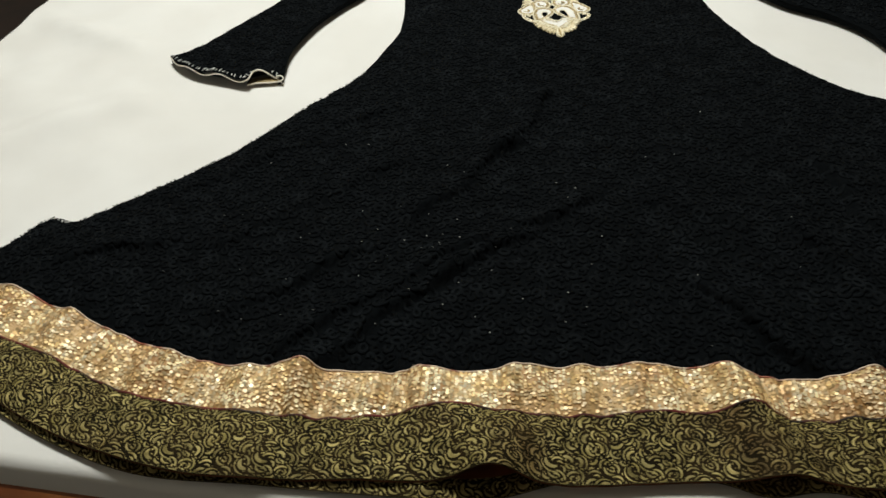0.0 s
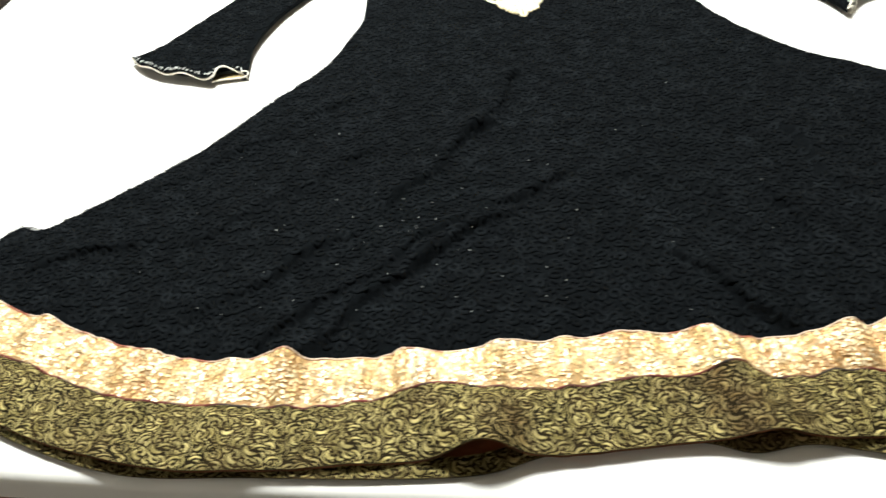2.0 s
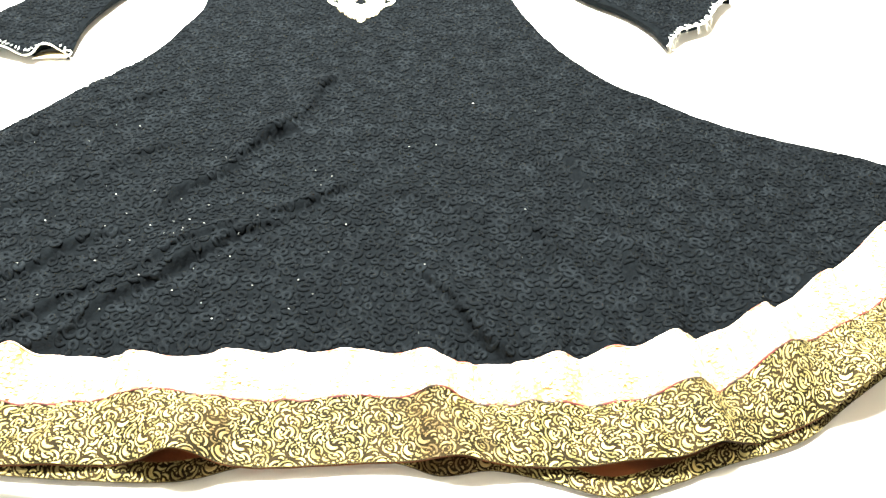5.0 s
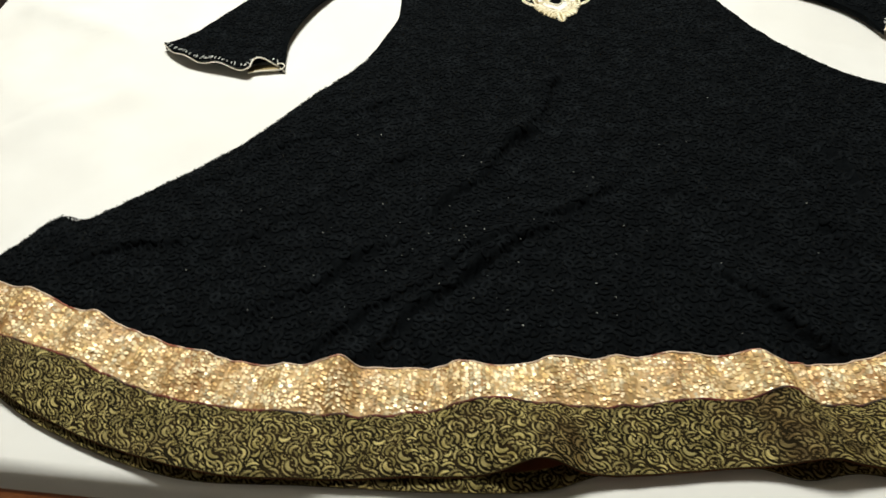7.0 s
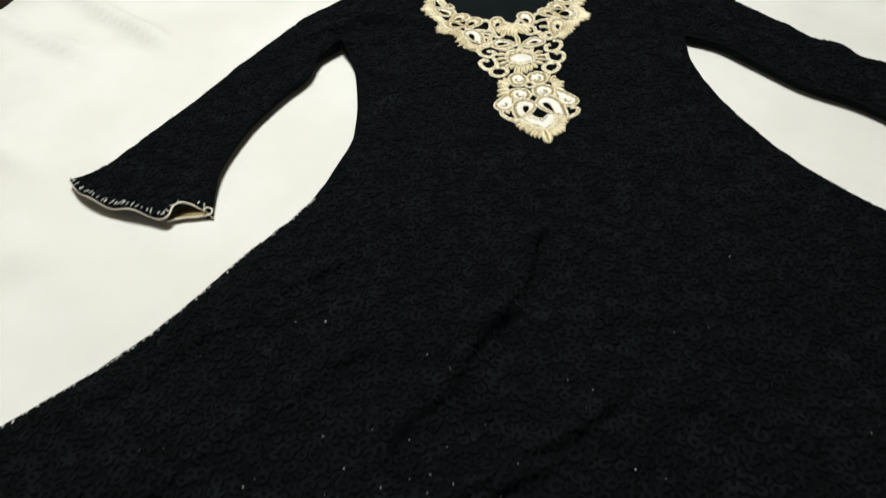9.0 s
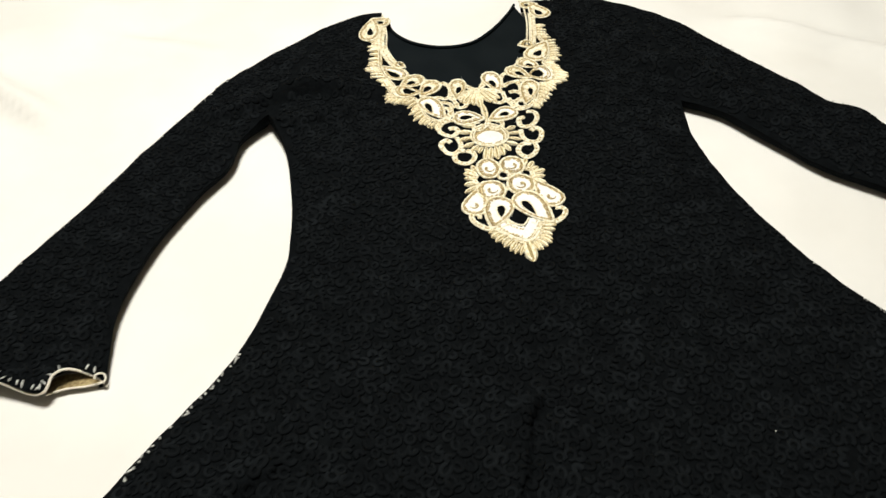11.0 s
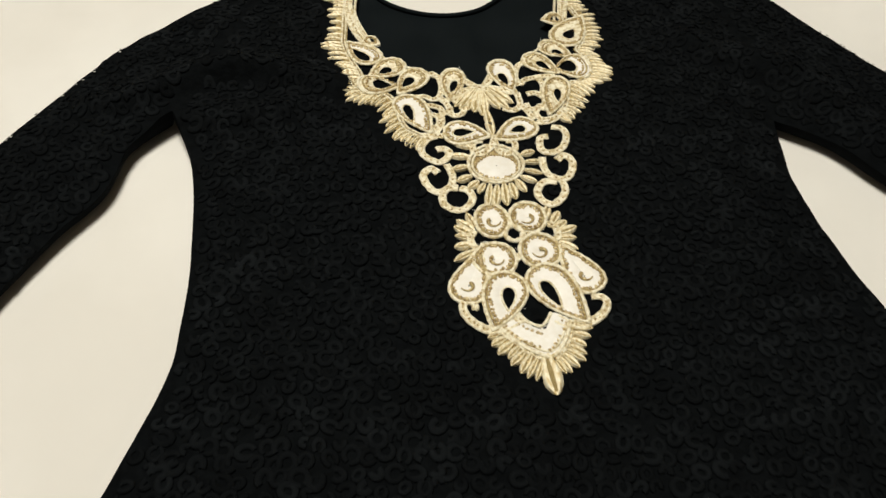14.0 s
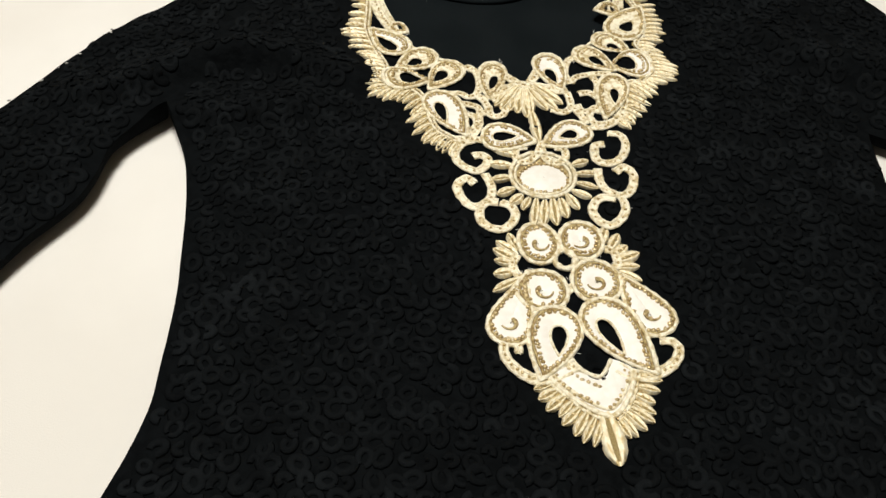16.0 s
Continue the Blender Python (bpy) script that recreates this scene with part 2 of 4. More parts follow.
# rug beyond the bed: tan ground with scattered brown leaf marks
rug = tagged(part("rug", *box(-1.1, 2.6, 1.85, 3.9, FLOOR, FLOOR + 0.012, 0.004, TURN * 0.3), RUG, None, smooth=False), "tan patterned rug on the floor beyond the bed", "rug")
rng = np.random.default_rng(4)
leaves = []
for gx in np.arange(-0.98, 2.3, 0.07):
    for gy in np.arange(1.95, 3.6, 0.06):
        c = np.array([gx, gy]) + rng.uniform(-0.025, 0.025, 2)
        a0, ln, wd = rng.uniform(0, 6.28), rng.uniform(0.012, 0.032), rng.uniform(0.005, 0.011)
        t = np.linspace(0, 2 * math.pi, 13)[:-1]
        lx, ly = ln * np.cos(t), wd * np.sin(t) * (1.2 + 0.6 * np.cos(t)) + 0.3 * ln * np.cos(t) ** 2
        ring = np.stack([c[0] + lx * math.cos(a0) - ly * math.sin(a0), c[1] + lx * math.sin(a0) + ly * math.cos(a0), np.full(12, FLOOR + 0.0145)], 1)
        leaves.append((ring, [tuple(range(12))]))
part("leaf_pattern", *join(leaves), RUG_MARK, rug, "small brown leaf marks woven in the rug", smooth=False, kind="stuff")

# bed: frame, mattress and a white sheet drawn over it
S0, S1, R0, R1 = -0.785, 1.22, 0.368, 1.674
CT, ST = math.cos(TURN), math.sin(TURN)


def bed(s, r):
    return s * CT - r * ST, s * ST + r * CT


frame_ob = tagged(new("bed"), "orange-brown wooden bed frame under the mattress", "bed")
for name, b in (("side_rail", (S0 - 0.03, S1 + 0.03, R0 - 0.003, R0 + 0.022, -0.3, -0.031)), ("side_rail", (S0 - 0.03, S1 + 0.03, R1 - 0.012, R1 + 0.012, -0.3, -0.06)),
                ("end_board", (S0 - 0.03, S0 - 0.006, R0 + 0.013, R1 - 0.013, -0.3, -0.06)), ("end_board", (S1 + 0.006, S1 + 0.03, R0 + 0.013, R1 - 0.013, -0.3, -0.06))):
    part(name, *box(*b, 0.004, TURN), WOOD, frame_ob)
for s in (S0 + 0.03, S1 - 0.03):
    for r in (R0 + 0.05, R1 - 0.05):
        part("leg", *box(s - 0.03, s + 0.03, r - 0.03, r + 0.03, FLOOR, -0.2, 0.004, TURN), WOOD, frame_ob)
tagged(part("mattress", *box(S0 + 0.03, S1 - 0.03, R0 + 0.03, R1 - 0.03, -0.2, -0.02, 0.01, TURN), SHEET, None), "thick white mattress inside the bed frame", "mattress")

# ---- dress: plan of the garment ----
LEFT_SIDE = [(-0.036, 1.350), (-0.016, 1.300), (-0.006, 1.230), (-0.003, 1.160), (-0.010, 1.101), (-0.046, 1.018), (-0.111, 0.930), (-0.161, 0.858),
             (-0.222, 0.790), (-0.273, 0.748), (-0.324, 0.704), (-0.356, 0.706), (-0.384, 0.672), (-0.425, 0.622)]
RIGHT_SIDE = [(0.450, 1.328), (0.442, 1.265), (0.452, 1.195), (0.466, 1.135), (0.492, 1.068), (0.527, 1.004), (0.574, 0.944), (0.644, 0.891),
              (0.698, 0.855), (0.760, 0.827), (0.836, 0.800), (0.925, 0.765)]
LEFT_SLEEVE_TOP = [(0.104, 1.580), (0.072, 1.577), (0.021, 1.547), (-0.027, 1.505), (-0.091, 1.443), (-0.149, 1.351), (-0.219, 1.225), (-0.273, 1.136), (-0.307, 1.083), (-0.339, 1.071)]
LEFT_CUFF = [(-0.339, 1.071), (-0.318, 1.044), (-0.280, 1.017), (-0.240, 1.003), (-0.205, 0.990), (-0.197, 1.004), (-0.182, 1.011), (-0.166, 1.008), (-0.156, 1.000)]
LEFT_SLEEVE_UNDER = [(-0.156, 1.000), (-0.158, 1.078), (-0.136, 1.162), (-0.104, 1.227), (-0.075, 1.272), (-0.064, 1.318), (-0.036, 1.350)]
RIGHT_SLEEVE_TOP = [(0.300, 1.583), (0.345, 1.587), (0.396, 1.581), (0.438, 1.557), (0.488, 1.514), (0.533, 1.446), (0.560, 1.403), (0.592, 1.354), (0.619, 1.306), (0.650, 1.286), (0.668, 1.248), (0.735, 1.215), (0.800, 1.205)]
RIGHT_CUFF = [(0.800, 1.205), (0.768, 1.165), (0.735, 1.110), (0.694, 1.085), (0.666, 1.048)]
RIGHT_SLEEVE_UNDER = [(0.666, 1.048), (0.648, 1.103), (0.618, 1.146), (0.567, 1.190), (0.537, 1.231), (0.511, 1.268), (0.486, 1.303), (0.450, 1.328)]
GOLD_TOP = [(-0.425, 0.622), (-0.33, 0.583), (-0.25, 0.548), (-0.165, 0.512), (-0.09, 0.493), (0.0, 0.489), (0.1, 0.489), (0.2, 0.494), (0.3, 0.496), (0.4, 0.485), (0.5, 0.499), (0.58, 0.519), (0.665, 0.556), (0.765, 0.628), (0.925, 0.765)]
GOLD_FOOT = [(-0.43, 0.575), (-0.345, 0.533), (-0.265, 0.503), (-0.18, 0.466), (-0.1, 0.450), (-0.005, 0.442), (0.1, 0.451), (0.2, 0.448), (0.3, 0.452), (0.4, 0.447), (0.505, 0.450), (0.59, 0.468), (0.675, 0.512), (0.79, 0.582), (0.96, 0.72)]
HEM_FOOT = [(-0.435, 0.54), (-0.35, 0.490), (-0.285, 0.451), (-0.2, 0.413), (-0.11, 0.389), (-0.01, 0.386), (0.1, 0.387), (0.2, 0.386), (0.3, 0.392), (0.4, 0.388), (0.505, 0.390), (0.597, 0.411), (0.685, 0.447), (0.81, 0.53), (0.985, 0.68)]
# neckline, in the frame of the collar embroidery: across and down from the notch
NOTCH, AXIS = np.array([0.2112, 1.3752]), math.radians(-85.8)
DOWN = np.array([math.cos(AXIS), math.sin(AXIS)])
ACROSS = np.array([-DOWN[1], DOWN[0]])
NECK = [(-92, -200), (-92, -149), (-96, -110), (-88, -76), (-80, -52), (-66, -35), (-50, -26), (-34, -14), (-19, -20), (-7, -4), (0, 3), (6, -5), (19, -24), (32, -16), (45, -29), (62, -44), (77, -56), (85, -90), (96, -134), (103, -184), (101, -202)]


def collar(a, b):
    """Plan place of a point of the embroidery, from millimetres."""
    return NOTCH + ACROSS * a / 1000 + DOWN * b / 1000


neck = spline([collar(a, b) for a, b in NECK], 0.006)
left_seam = spline([(-0.036, 1.350), (-0.012, 1.42), (0.021, 1.547)], 0.006)
right_seam = spline([(0.450, 1.328), (0.452, 1.44), (0.438, 1.557)], 0.006)


def line(points):
    return spline(points, 0.006)


gold_top = line(GOLD_TOP)
body_outline = np.vstack([line(LEFT_SIDE)[:-1], gold_top[:-1], line(RIGHT_SIDE)[::-1][:-1], right_seam[:-1], line(RIGHT_SLEEVE_TOP[:4])[::-1][:-1],
                          neck[::-1][:-1], line(LEFT_SLEEVE_TOP[:3])[:-1], left_seam[::-1][:-1]])
left_sleeve_outline = np.vstack([line(LEFT_SLEEVE_TOP[2:])[:-1], line(LEFT_CUFF)[:-1], line(LEFT_SLEEVE_UNDER)[:-1], left_seam[:-1]])
right_sleeve_outline = np.vstack([line(RIGHT_SLEEVE_TOP[3:])[:-1], line(RIGHT_CUFF)[:-1], line(RIGHT_SLEEVE_UNDER)[:-1], right_seam[:-1]])
silhouette = np.vstack([line(p) for p in (LEFT_SIDE, RIGHT_SIDE, LEFT_SLEEVE_TOP, LEFT_SLEEVE_UNDER, RIGHT_SLEEVE_TOP, RIGHT_SLEEVE_UNDER)])
cuffs = np.vstack([line(LEFT_CUFF), line(RIGHT_CUFF)])

# folds: from, to, height, width of the gentle side; the steep side faces the hem
FOLDS = [(0.195, 0.925, 0.149, 0.823, 0.007, 0.03), (0.149, 0.823, 0.062, 0.708, 0.009, 0.03), (0.157, 0.662, 0.087, 0.611, 0.008, 0.02), (0.087, 0.611, -0.025, 0.498, 0.008, 0.022),
         (0.224, 0.716, 0.163, 0.684, 0.006, 0.02), (0.12, 0.66, -0.05, 0.52, 0.007, 0.022), (0.0, 0.645, -0.115, 0.56, 0.006, 0.022), (0.013, 0.785, -0.15, 0.658, 0.004, 0.03),
         (-0.02, 0.9, -0.2, 0.76, 0.004, 0.02), (0.33, 0.585, 0.388, 0.508, 0.010, 0.03), (0.485, 0.775, 0.523, 0.62, 0.006, 0.025), (0.425, 0.69, 0.455, 0.60, 0.006, 0.025),
         (0.3, 0.72, 0.42, 0.66, 0.003, 0.03), (-0.21, 0.66, -0.30, 0.635, 0.006, 0.02), (0.0, 1.40, 0.08, 1.385, 0.009, 0.02), (0.0, 1.40, -0.10, 1.365, 0.010, 0.022),
         (0.05, 1.35, -0.045, 1.345, 0.007, 0.018), (0.40, 1.43, 0.47, 1.36, 0.008, 0.022), (0.45, 1.40, 0.54, 1.28, 0.006, 0.025)]
# ripples of the hem: place along x, height, half-width
TOP_RIPPLES = [(-0.33, 0.008, 0.02), (-0.256, 0.010, 0.013), (-0.15, 0.007, 0.012), (-0.029, 0.011, 0.017), (-0.074, 0.006, 0.012), (0.08, 0.009, 0.016), (0.165, 0.010, 0.018),
               (0.215, 0.005, 0.015), (0.265, 0.008, 0.02), (0.335, 0.014, 0.017), (0.445, 0.015, 0.016), (0.497, 0.014, 0.016), (0.551, 0.022, 0.021), (0.578, -0.005, 0.008), (0.641, 0.023, 0.020), (0.66, -0.005, 0.008), (0.712, 0.018, 0.02), (0.8, 0.016, 0.025)]
FOOT_RIPPLES = [(-0.3, 0.008, 0.03), (0.112, 0.013, 0.03), (0.345, 0.022, 0.018), (0.425, 0.006, 0.012), (0.556, 0.022, 0.024), (0.592, -0.009, 0.009), (0.65, 0.023, 0.03), (-0.08, 0.004, 0.02), (0.27, 0.005, 0.02)]
HEM_RIPPLES = [(0.14, 0.026, 0.028), (0.36, 0.016, 0.03), (0.5, 0.011, 0.05), (0.568, 0.018, 0.022), (0.612, -0.006, 0.014), (-0.15, 0.005, 0.06), (0.72, 0.028, 0.035)]


def ripple(table, x):
    return sum(h * np.exp(-((x - c) / w) ** 2) for c, h, w in table)


def wobble(x, y, k):
    return (np.sin(x * 31 * k + 1.3 + 2 * np.sin(y * 17 * k)) * np.sin(y * 27 * k + 0.7 + 1.6 * np.sin(x * 13 * k)))


def cloth_height(q):
    """Height of the upper cloth over the sheet at plan points q."""
    x, y = q[:, 0], q[:, 1]
    edge = far(silhouette, q)
    flat_side = np.clip((0.02 - x) / 0.06, 0, 1) * np.clip((1.08 - y) / 0.08, 0, 1)
    z = 0.0125 + 0.003 * np.clip((y - 1.2) / 0.1, 0, 1) + 0.004 * (1 - np.exp(-edge / 0.014)) - 0.0095 * flat_side * np.exp(-edge / 0.02)
    z += 0.0012 * wobble(x, y, 1) + 0.0009 * wobble(x + 0.3, y, 2.3)
    for x0, y0, x1, y1, h, w in FOLDS:
        d = np.array([x1 - x0, y1 - y0])
        ln = np.linalg.norm(d)
        d /= ln
        n = np.array([d[1], -d[0]])
        if n[1] > 0:
            n = -n
        p = q - (x0 + 0.008, y0 - 0.005)
        t, s = p @ d, p @ n
        s = s + 0.004 * np.sin(t * 55 + x0 * 40)
        along = np.exp(-np.clip(np.maximum(-t, t - ln), 0, None) ** 2 / 0.025 ** 2) * (0.8 + 0.2 * np.sin(t * 40 + 9 * y0))
        z += 1.35 * h * along * np.where(s > 0, np.exp(-(s / (0.0027 if y0 < 1.0 else 0.010)) ** 2), np.exp(-(s / w) ** 2))
    top = np.interp(x, gold_top[:, 0], gold_top[:, 1])
    up = np.clip(y - top, 0, None)
    z += ripple(TOP_RIPPLES, x) * np.exp(-(up / 0.035) ** 1.3) - 0.004 * np.exp(-(up / 0.03))
    z += 0.0015 * np.exp(-far(cuffs, q) / 0.02) * np.sin(x * 120)
    return z


CELL = 0.0022
GX, GY = np.arange(-0.46, 1.03, CELL), np.arange(0.36, 1.64, CELL)
grid_pts = np.array([(x, y) for y in GY for x in GX])
ZG = cloth_height(grid_pts).reshape(len(GY), len(GX))


def height(q):
    """The cloth's height at plan points, read from the lattice."""
    q = np.atleast_2d(q)
    u = np.clip((q[:, 0] - GX[0]) / CELL, 0, len(GX) - 1.001)
    v = np.clip((q[:, 1] - GY[0]) / CELL, 0, len(GY) - 1.001)
    i, j = u.astype(int), v.astype(int)
    u, v = u - i, v - j
    return ZG[j, i] * (1 - u) * (1 - v) + ZG[j, i + 1] * u * (1 - v) + ZG[j + 1, i] * (1 - u) * v + ZG[j + 1, i + 1] * u * v


def on_cloth(flat, lift=0.0):
    flat = np.atleast_2d(flat)
    return np.column_stack([flat, height(flat) + lift])


# the sheet: flat under the dress, softly creased beside it
def creases(q):
    x, y = q[:, 0], q[:, 1]
    z = 0.006 * wobble(x, y, 0.35) + 0.003 * wobble(x + 1, y, 0.8) + 0.0012 * wobble(x, y + 2, 1.7)
    for x0, y0, x1, y1, h, w in ((-0.52, 1.60, -0.33, 1.42, 0.006, 0.016), (-0.6, 1.5, -0.45, 1.40, 0.004, 0.014), (-0.56, 1.2, -0.42, 1.12, 0.003, 0.02), (-0.5, 0.85, -0.36, 0.95, 0.003, 0.03),
                               (-0.25, 1.58, -0.14, 1.52, 0.003, 0.02), (0.6, 1.5, 0.75, 1.42, 0.004, 0.02), (0.62, 1.02, 0.72, 0.97, 0.003, 0.02)):
        d = np.array([x1 - x0, y1 - y0])
        ln = np.linalg.norm(d)
        d /= ln
        p = q - (x0, y0)
        t, s = p @ d, p @ np.array([d[1], -d[0]])
        z += 4.0 * h * np.exp(-np.clip(np.maximum(-t, t - ln), 0, None) ** 2 / 0.05 ** 2) * np.exp(-(s / w) ** 2)
    return z


EDGE = 0.012
ss = np.concatenate([[S0] * 8, np.arange(S0 + EDGE, S1 - EDGE, 0.0125), [S1] * 8])
rr = np.concatenate([[R0] * 8, np.arange(R0 + EDGE, R1 - EDGE, 0.0125), [R1] * 8])


def rolled_edge(i, n, lo, hi, vals):
    if 8 <= i < n - 8:
        return vals[i], 0.0
    k = i if i < 8 else n - 1 - i
    e, sgn = (lo, 1) if i < 8 else (hi, -1)
    if k < 3:
        return e, -0.06 + 0.014 * k
    a = (k - 3) / 5 * math.pi / 2
    return e + sgn * EDGE * (1 - math.cos(a)), -EDGE + EDGE * math.sin(a)


sp = [rolled_edge(i, len(ss), S0, S1, ss) for i in range(len(ss))]
rp = [rolled_edge(i, len(rr), R0, R1, rr) for i in range(len(rr))]
flat = np.array([bed(s, r) for r, _ in rp for s, _ in sp])
drop = np.array([min(a, b) for _, b in rp for _, a in sp])
outline_all = np.vstack([silhouette, cuffs, line(HEM_FOOT)])
free = np.clip((far(outline_all, flat) - 0.01) / 0.08, 0, 1)
within_dress = inside(body_outline, flat) | inside(left_sleeve_outline, flat) | inside(right_sleeve_outline, flat)
zz = drop - 0.002 + np.where(within_dress, 0, free) * (creases(flat) + 0.002) * (drop > -0.001)
n = len(ss)
tagged(part("bed_sheet", np.column_stack([flat, zz]), [(j * n + i, j * n + i + 1, (j + 1) * n + i + 1, (j + 1) * n + i) for j in range(len(rr) - 1) for i in range(n - 1)], SHEET, None),
       "white cotton sheet drawn flat over the mattress", "sheet")

# ---- dress: cloth ----
dress = tagged(new("dress"), "long black lace dress with gold collar and border", "dress")


def cloth_part(name, outline, cell, parent, label=""):
    v, f = sheet_of_cloth(outline, cell)
    return part(name, on_cloth(v), f, LACE, parent, label)


def side_edge(points, parent, tuck=False):
    """The turned edge of the cloth, from its rim down to the sheet."""
    c = spline(points, 0.005)
    rim = on_cloth(c)
    d = np.gradient(c, axis=0)
    d /= np.linalg.norm(d, axis=1)[:, None]
    nrm = np.column_stack([d[:, 1], -d[:, 0]])
    owner = ALL_OUT[0] if parent is bodice else ALL_OUT[1] if parent is sleeve_l else ALL_OUT[2]
    if inside(owner, c + nrm * 0.004).mean() < 0.5:
        nrm = -nrm
    rows = [rim]
    for inset, z in ((0.0006, 0.8), (0.003, 0.4), (0.008, 0.08)) if tuck else ((-0.0012, 0.72), (-0.0006, 0.4), (0.003, 0.08)):
        rows.append(np.column_stack([c + nrm * inset, rim[:, 2] * z]))
    k = len(c)
    part("side_edge", np.concatenate(rows), [(j * k + i, j * k + i + 1, (j + 1) * k + i + 1, (j + 1) * k + i) for j in range(3) for i in range(k - 1)], LACE, parent)


ALL_OUT = (body_outline, left_sleeve_outline, right_sleeve_outline)
bodice = cloth_part("skirt_and_bodice", body_outline, 0.004, dress, "black lace front panel, creased over the skirt")
sleeve_l = cloth_part("sleeve", left_sleeve_outline, 0.006, dress, "black lace flared sleeve")
sleeve_r = cloth_part("sleeve", right_sleeve_outline, 0.006, dress, "black lace flared sleeve")

for p, who in ((LEFT_SIDE, bodice), (RIGHT_SIDE, bodice), (LEFT_SLEEVE_TOP[:3], bodice), (RIGHT_SLEEVE_TOP[:4], bodice), (LEFT_SLEEVE_TOP[2:], sleeve_l), (LEFT_SLEEVE_UNDER, sleeve_l),
               (RIGHT_SLEEVE_TOP[3:], sleeve_r), (RIGHT_SLEEVE_UNDER, sleeve_r)):
    side_edge(p, who, p is LEFT_SLEEVE_UNDER or p is RIGHT_SLEEVE_UNDER)

back_line = spline([(0.112, 1.572), (0.116, 1.539), (0.139, 1.507), (0.178, 1.489), (0.219, 1.494), (0.251, 1.523), (0.277, 1.560), (0.291, 1.586)], 0.006)
back_outline = np.vstack([back_line[::-1], spline([back_line[0], collar(-104, -120), collar(-88, -30), collar(0, 22), collar(88, -30), collar(104, -120), back_line[-1]], 0.008)[1:-1]])
bv, bf = sheet_of_cloth(back_outline, 0.007)
part("back_lining", np.column_stack([bv, 0.0085 + 0.0012 * wobble(bv[:, 0], bv[:, 1], 1.5) + 0.002 * (1 - np.exp(-far(back_line, bv) / 0.01))]), bf, LINING, dress, "smooth black lining inside the neck")
part("neck_binding", *tube(np.column_stack([back_line, np.full(len(back_line), 0.0105)]), 0.0022), LINING, dress)

# ---- dress: border bands ----
BAND_N = 260
cum = lambda p: np.concatenate([[0], np.cumsum(np.linalg.norm(np.diff(p, axis=0), axis=1))])


def even(points, m):
    """The control line at m even steps of its control parameter."""
    p = np.array(points, float)
    out = []
    for u in np.linspace(0, len(p) - 1, m):
        i = min(int(u), len(p) - 2)
        t = u - i
        a, b, c, d = p[max(i - 1, 0)], p[i], p[i + 1], p[min(i + 2, len(p) - 1)]
        out.append(0.5 * ((2 * b) + (c - a) * t + (2 * a - 5 * b + 4 * c - d) * t * t + (3 * b - a - 3 * c + d) * t ** 3))
    return np.array(out)


E0, E1, E2 = even(GOLD_TOP, BAND_N), even(GOLD_FOOT, BAND_N), even(HEM_FOOT, BAND_N)
ARC = cum(E1)


def band(s, v):
    """Point of the border at arc length s: v from 0 (top of the gold) by 1 (seam) to 2 (foot of the brocade)."""
    s, v = np.atleast_1d(s).astype(float), np.atleast_1d(v).astype(float)
    pick = lambda e: np.column_stack([np.interp(s, ARC, e[:, 0]), np.interp(s, ARC, e[:, 1])])
    a, b, c = pick(E0), pick(E1), pick(E2)
    za = height(a) + 0.0015
    zb = 0.009 + ripple(FOOT_RIPPLES, b[:, 0]) + 0.35 * ripple(TOP_RIPPLES, b[:, 0])
    zc = 0.010 + ripple(HEM_RIPPLES, c[:, 0])
    w = np.clip(v, 0, 1)[:, None]
    w2 = np.clip(v - 1, 0, 1)[:, None]
    xy = np.where(v[:, None] <= 1, a * (1 - w) + b * w, b * (1 - w2) + c * w2)
    w, w2 = w[:, 0], w2[:, 0]
    z = np.where(v <= 1, za * (1 - w) + zb * w, zb * (1 - w2) + zc * w2)
    z = z + 0.0035 * np.sin(math.pi * w) * (v <= 1) + 0.004 * np.sin(math.pi * w2) * (v > 1)
    z = z + 0.0016 * np.sin(xy[:, 0] * 150 + 3 * np.sin(xy[:, 0] * 31)) * np.where(v <= 1, 0.5 + 0.5 * w, (1 - w2) * 0.9 + 0.25)
    z = z + 0.0032 * np.sin(s * 41 + 2.4 * np.sin(s * 13)) * np.sin(math.pi * np.clip(0.25 + 0.6 * w2, 0, 1)) * (v > 1) * np.clip(w2 * 4, 0, 1)
    pleat = np.abs(np.sin(s * 95 + 2.2 * np.sin(s * 23) + 1.1 * np.sin(s * 61))) ** 3 * (0.3 + 0.7 * np.sin(s * 31 + 1) ** 2)
    fine = np.sin(s * 900 + 4 * np.sin(s * 37)) * (0.3 + 0.7 * np.sin(s * 17 + 2) ** 2)
    z = z - (0.0056 * pleat + 0.00025 * fine) * (v <= 1) * np.sin(math.pi * np.clip(w * 0.8 + 0.12, 0, 1))
    return np.column_stack([xy, z])


def strip(v0, v1, rows, lift=0.0, cols=900):
    s = np.linspace(0, ARC[-1], cols)
    v = np.concatenate([band(s, np.full(cols, k)) + (0, 0, lift) for k in np.linspace(v0, v1, rows)])
    f = [(j * cols + i, (j + 1) * cols + i, (j + 1) * cols + i + 1, j * cols + i + 1) for j in range(rows - 1) for i in range(cols - 1)]
    return v, f


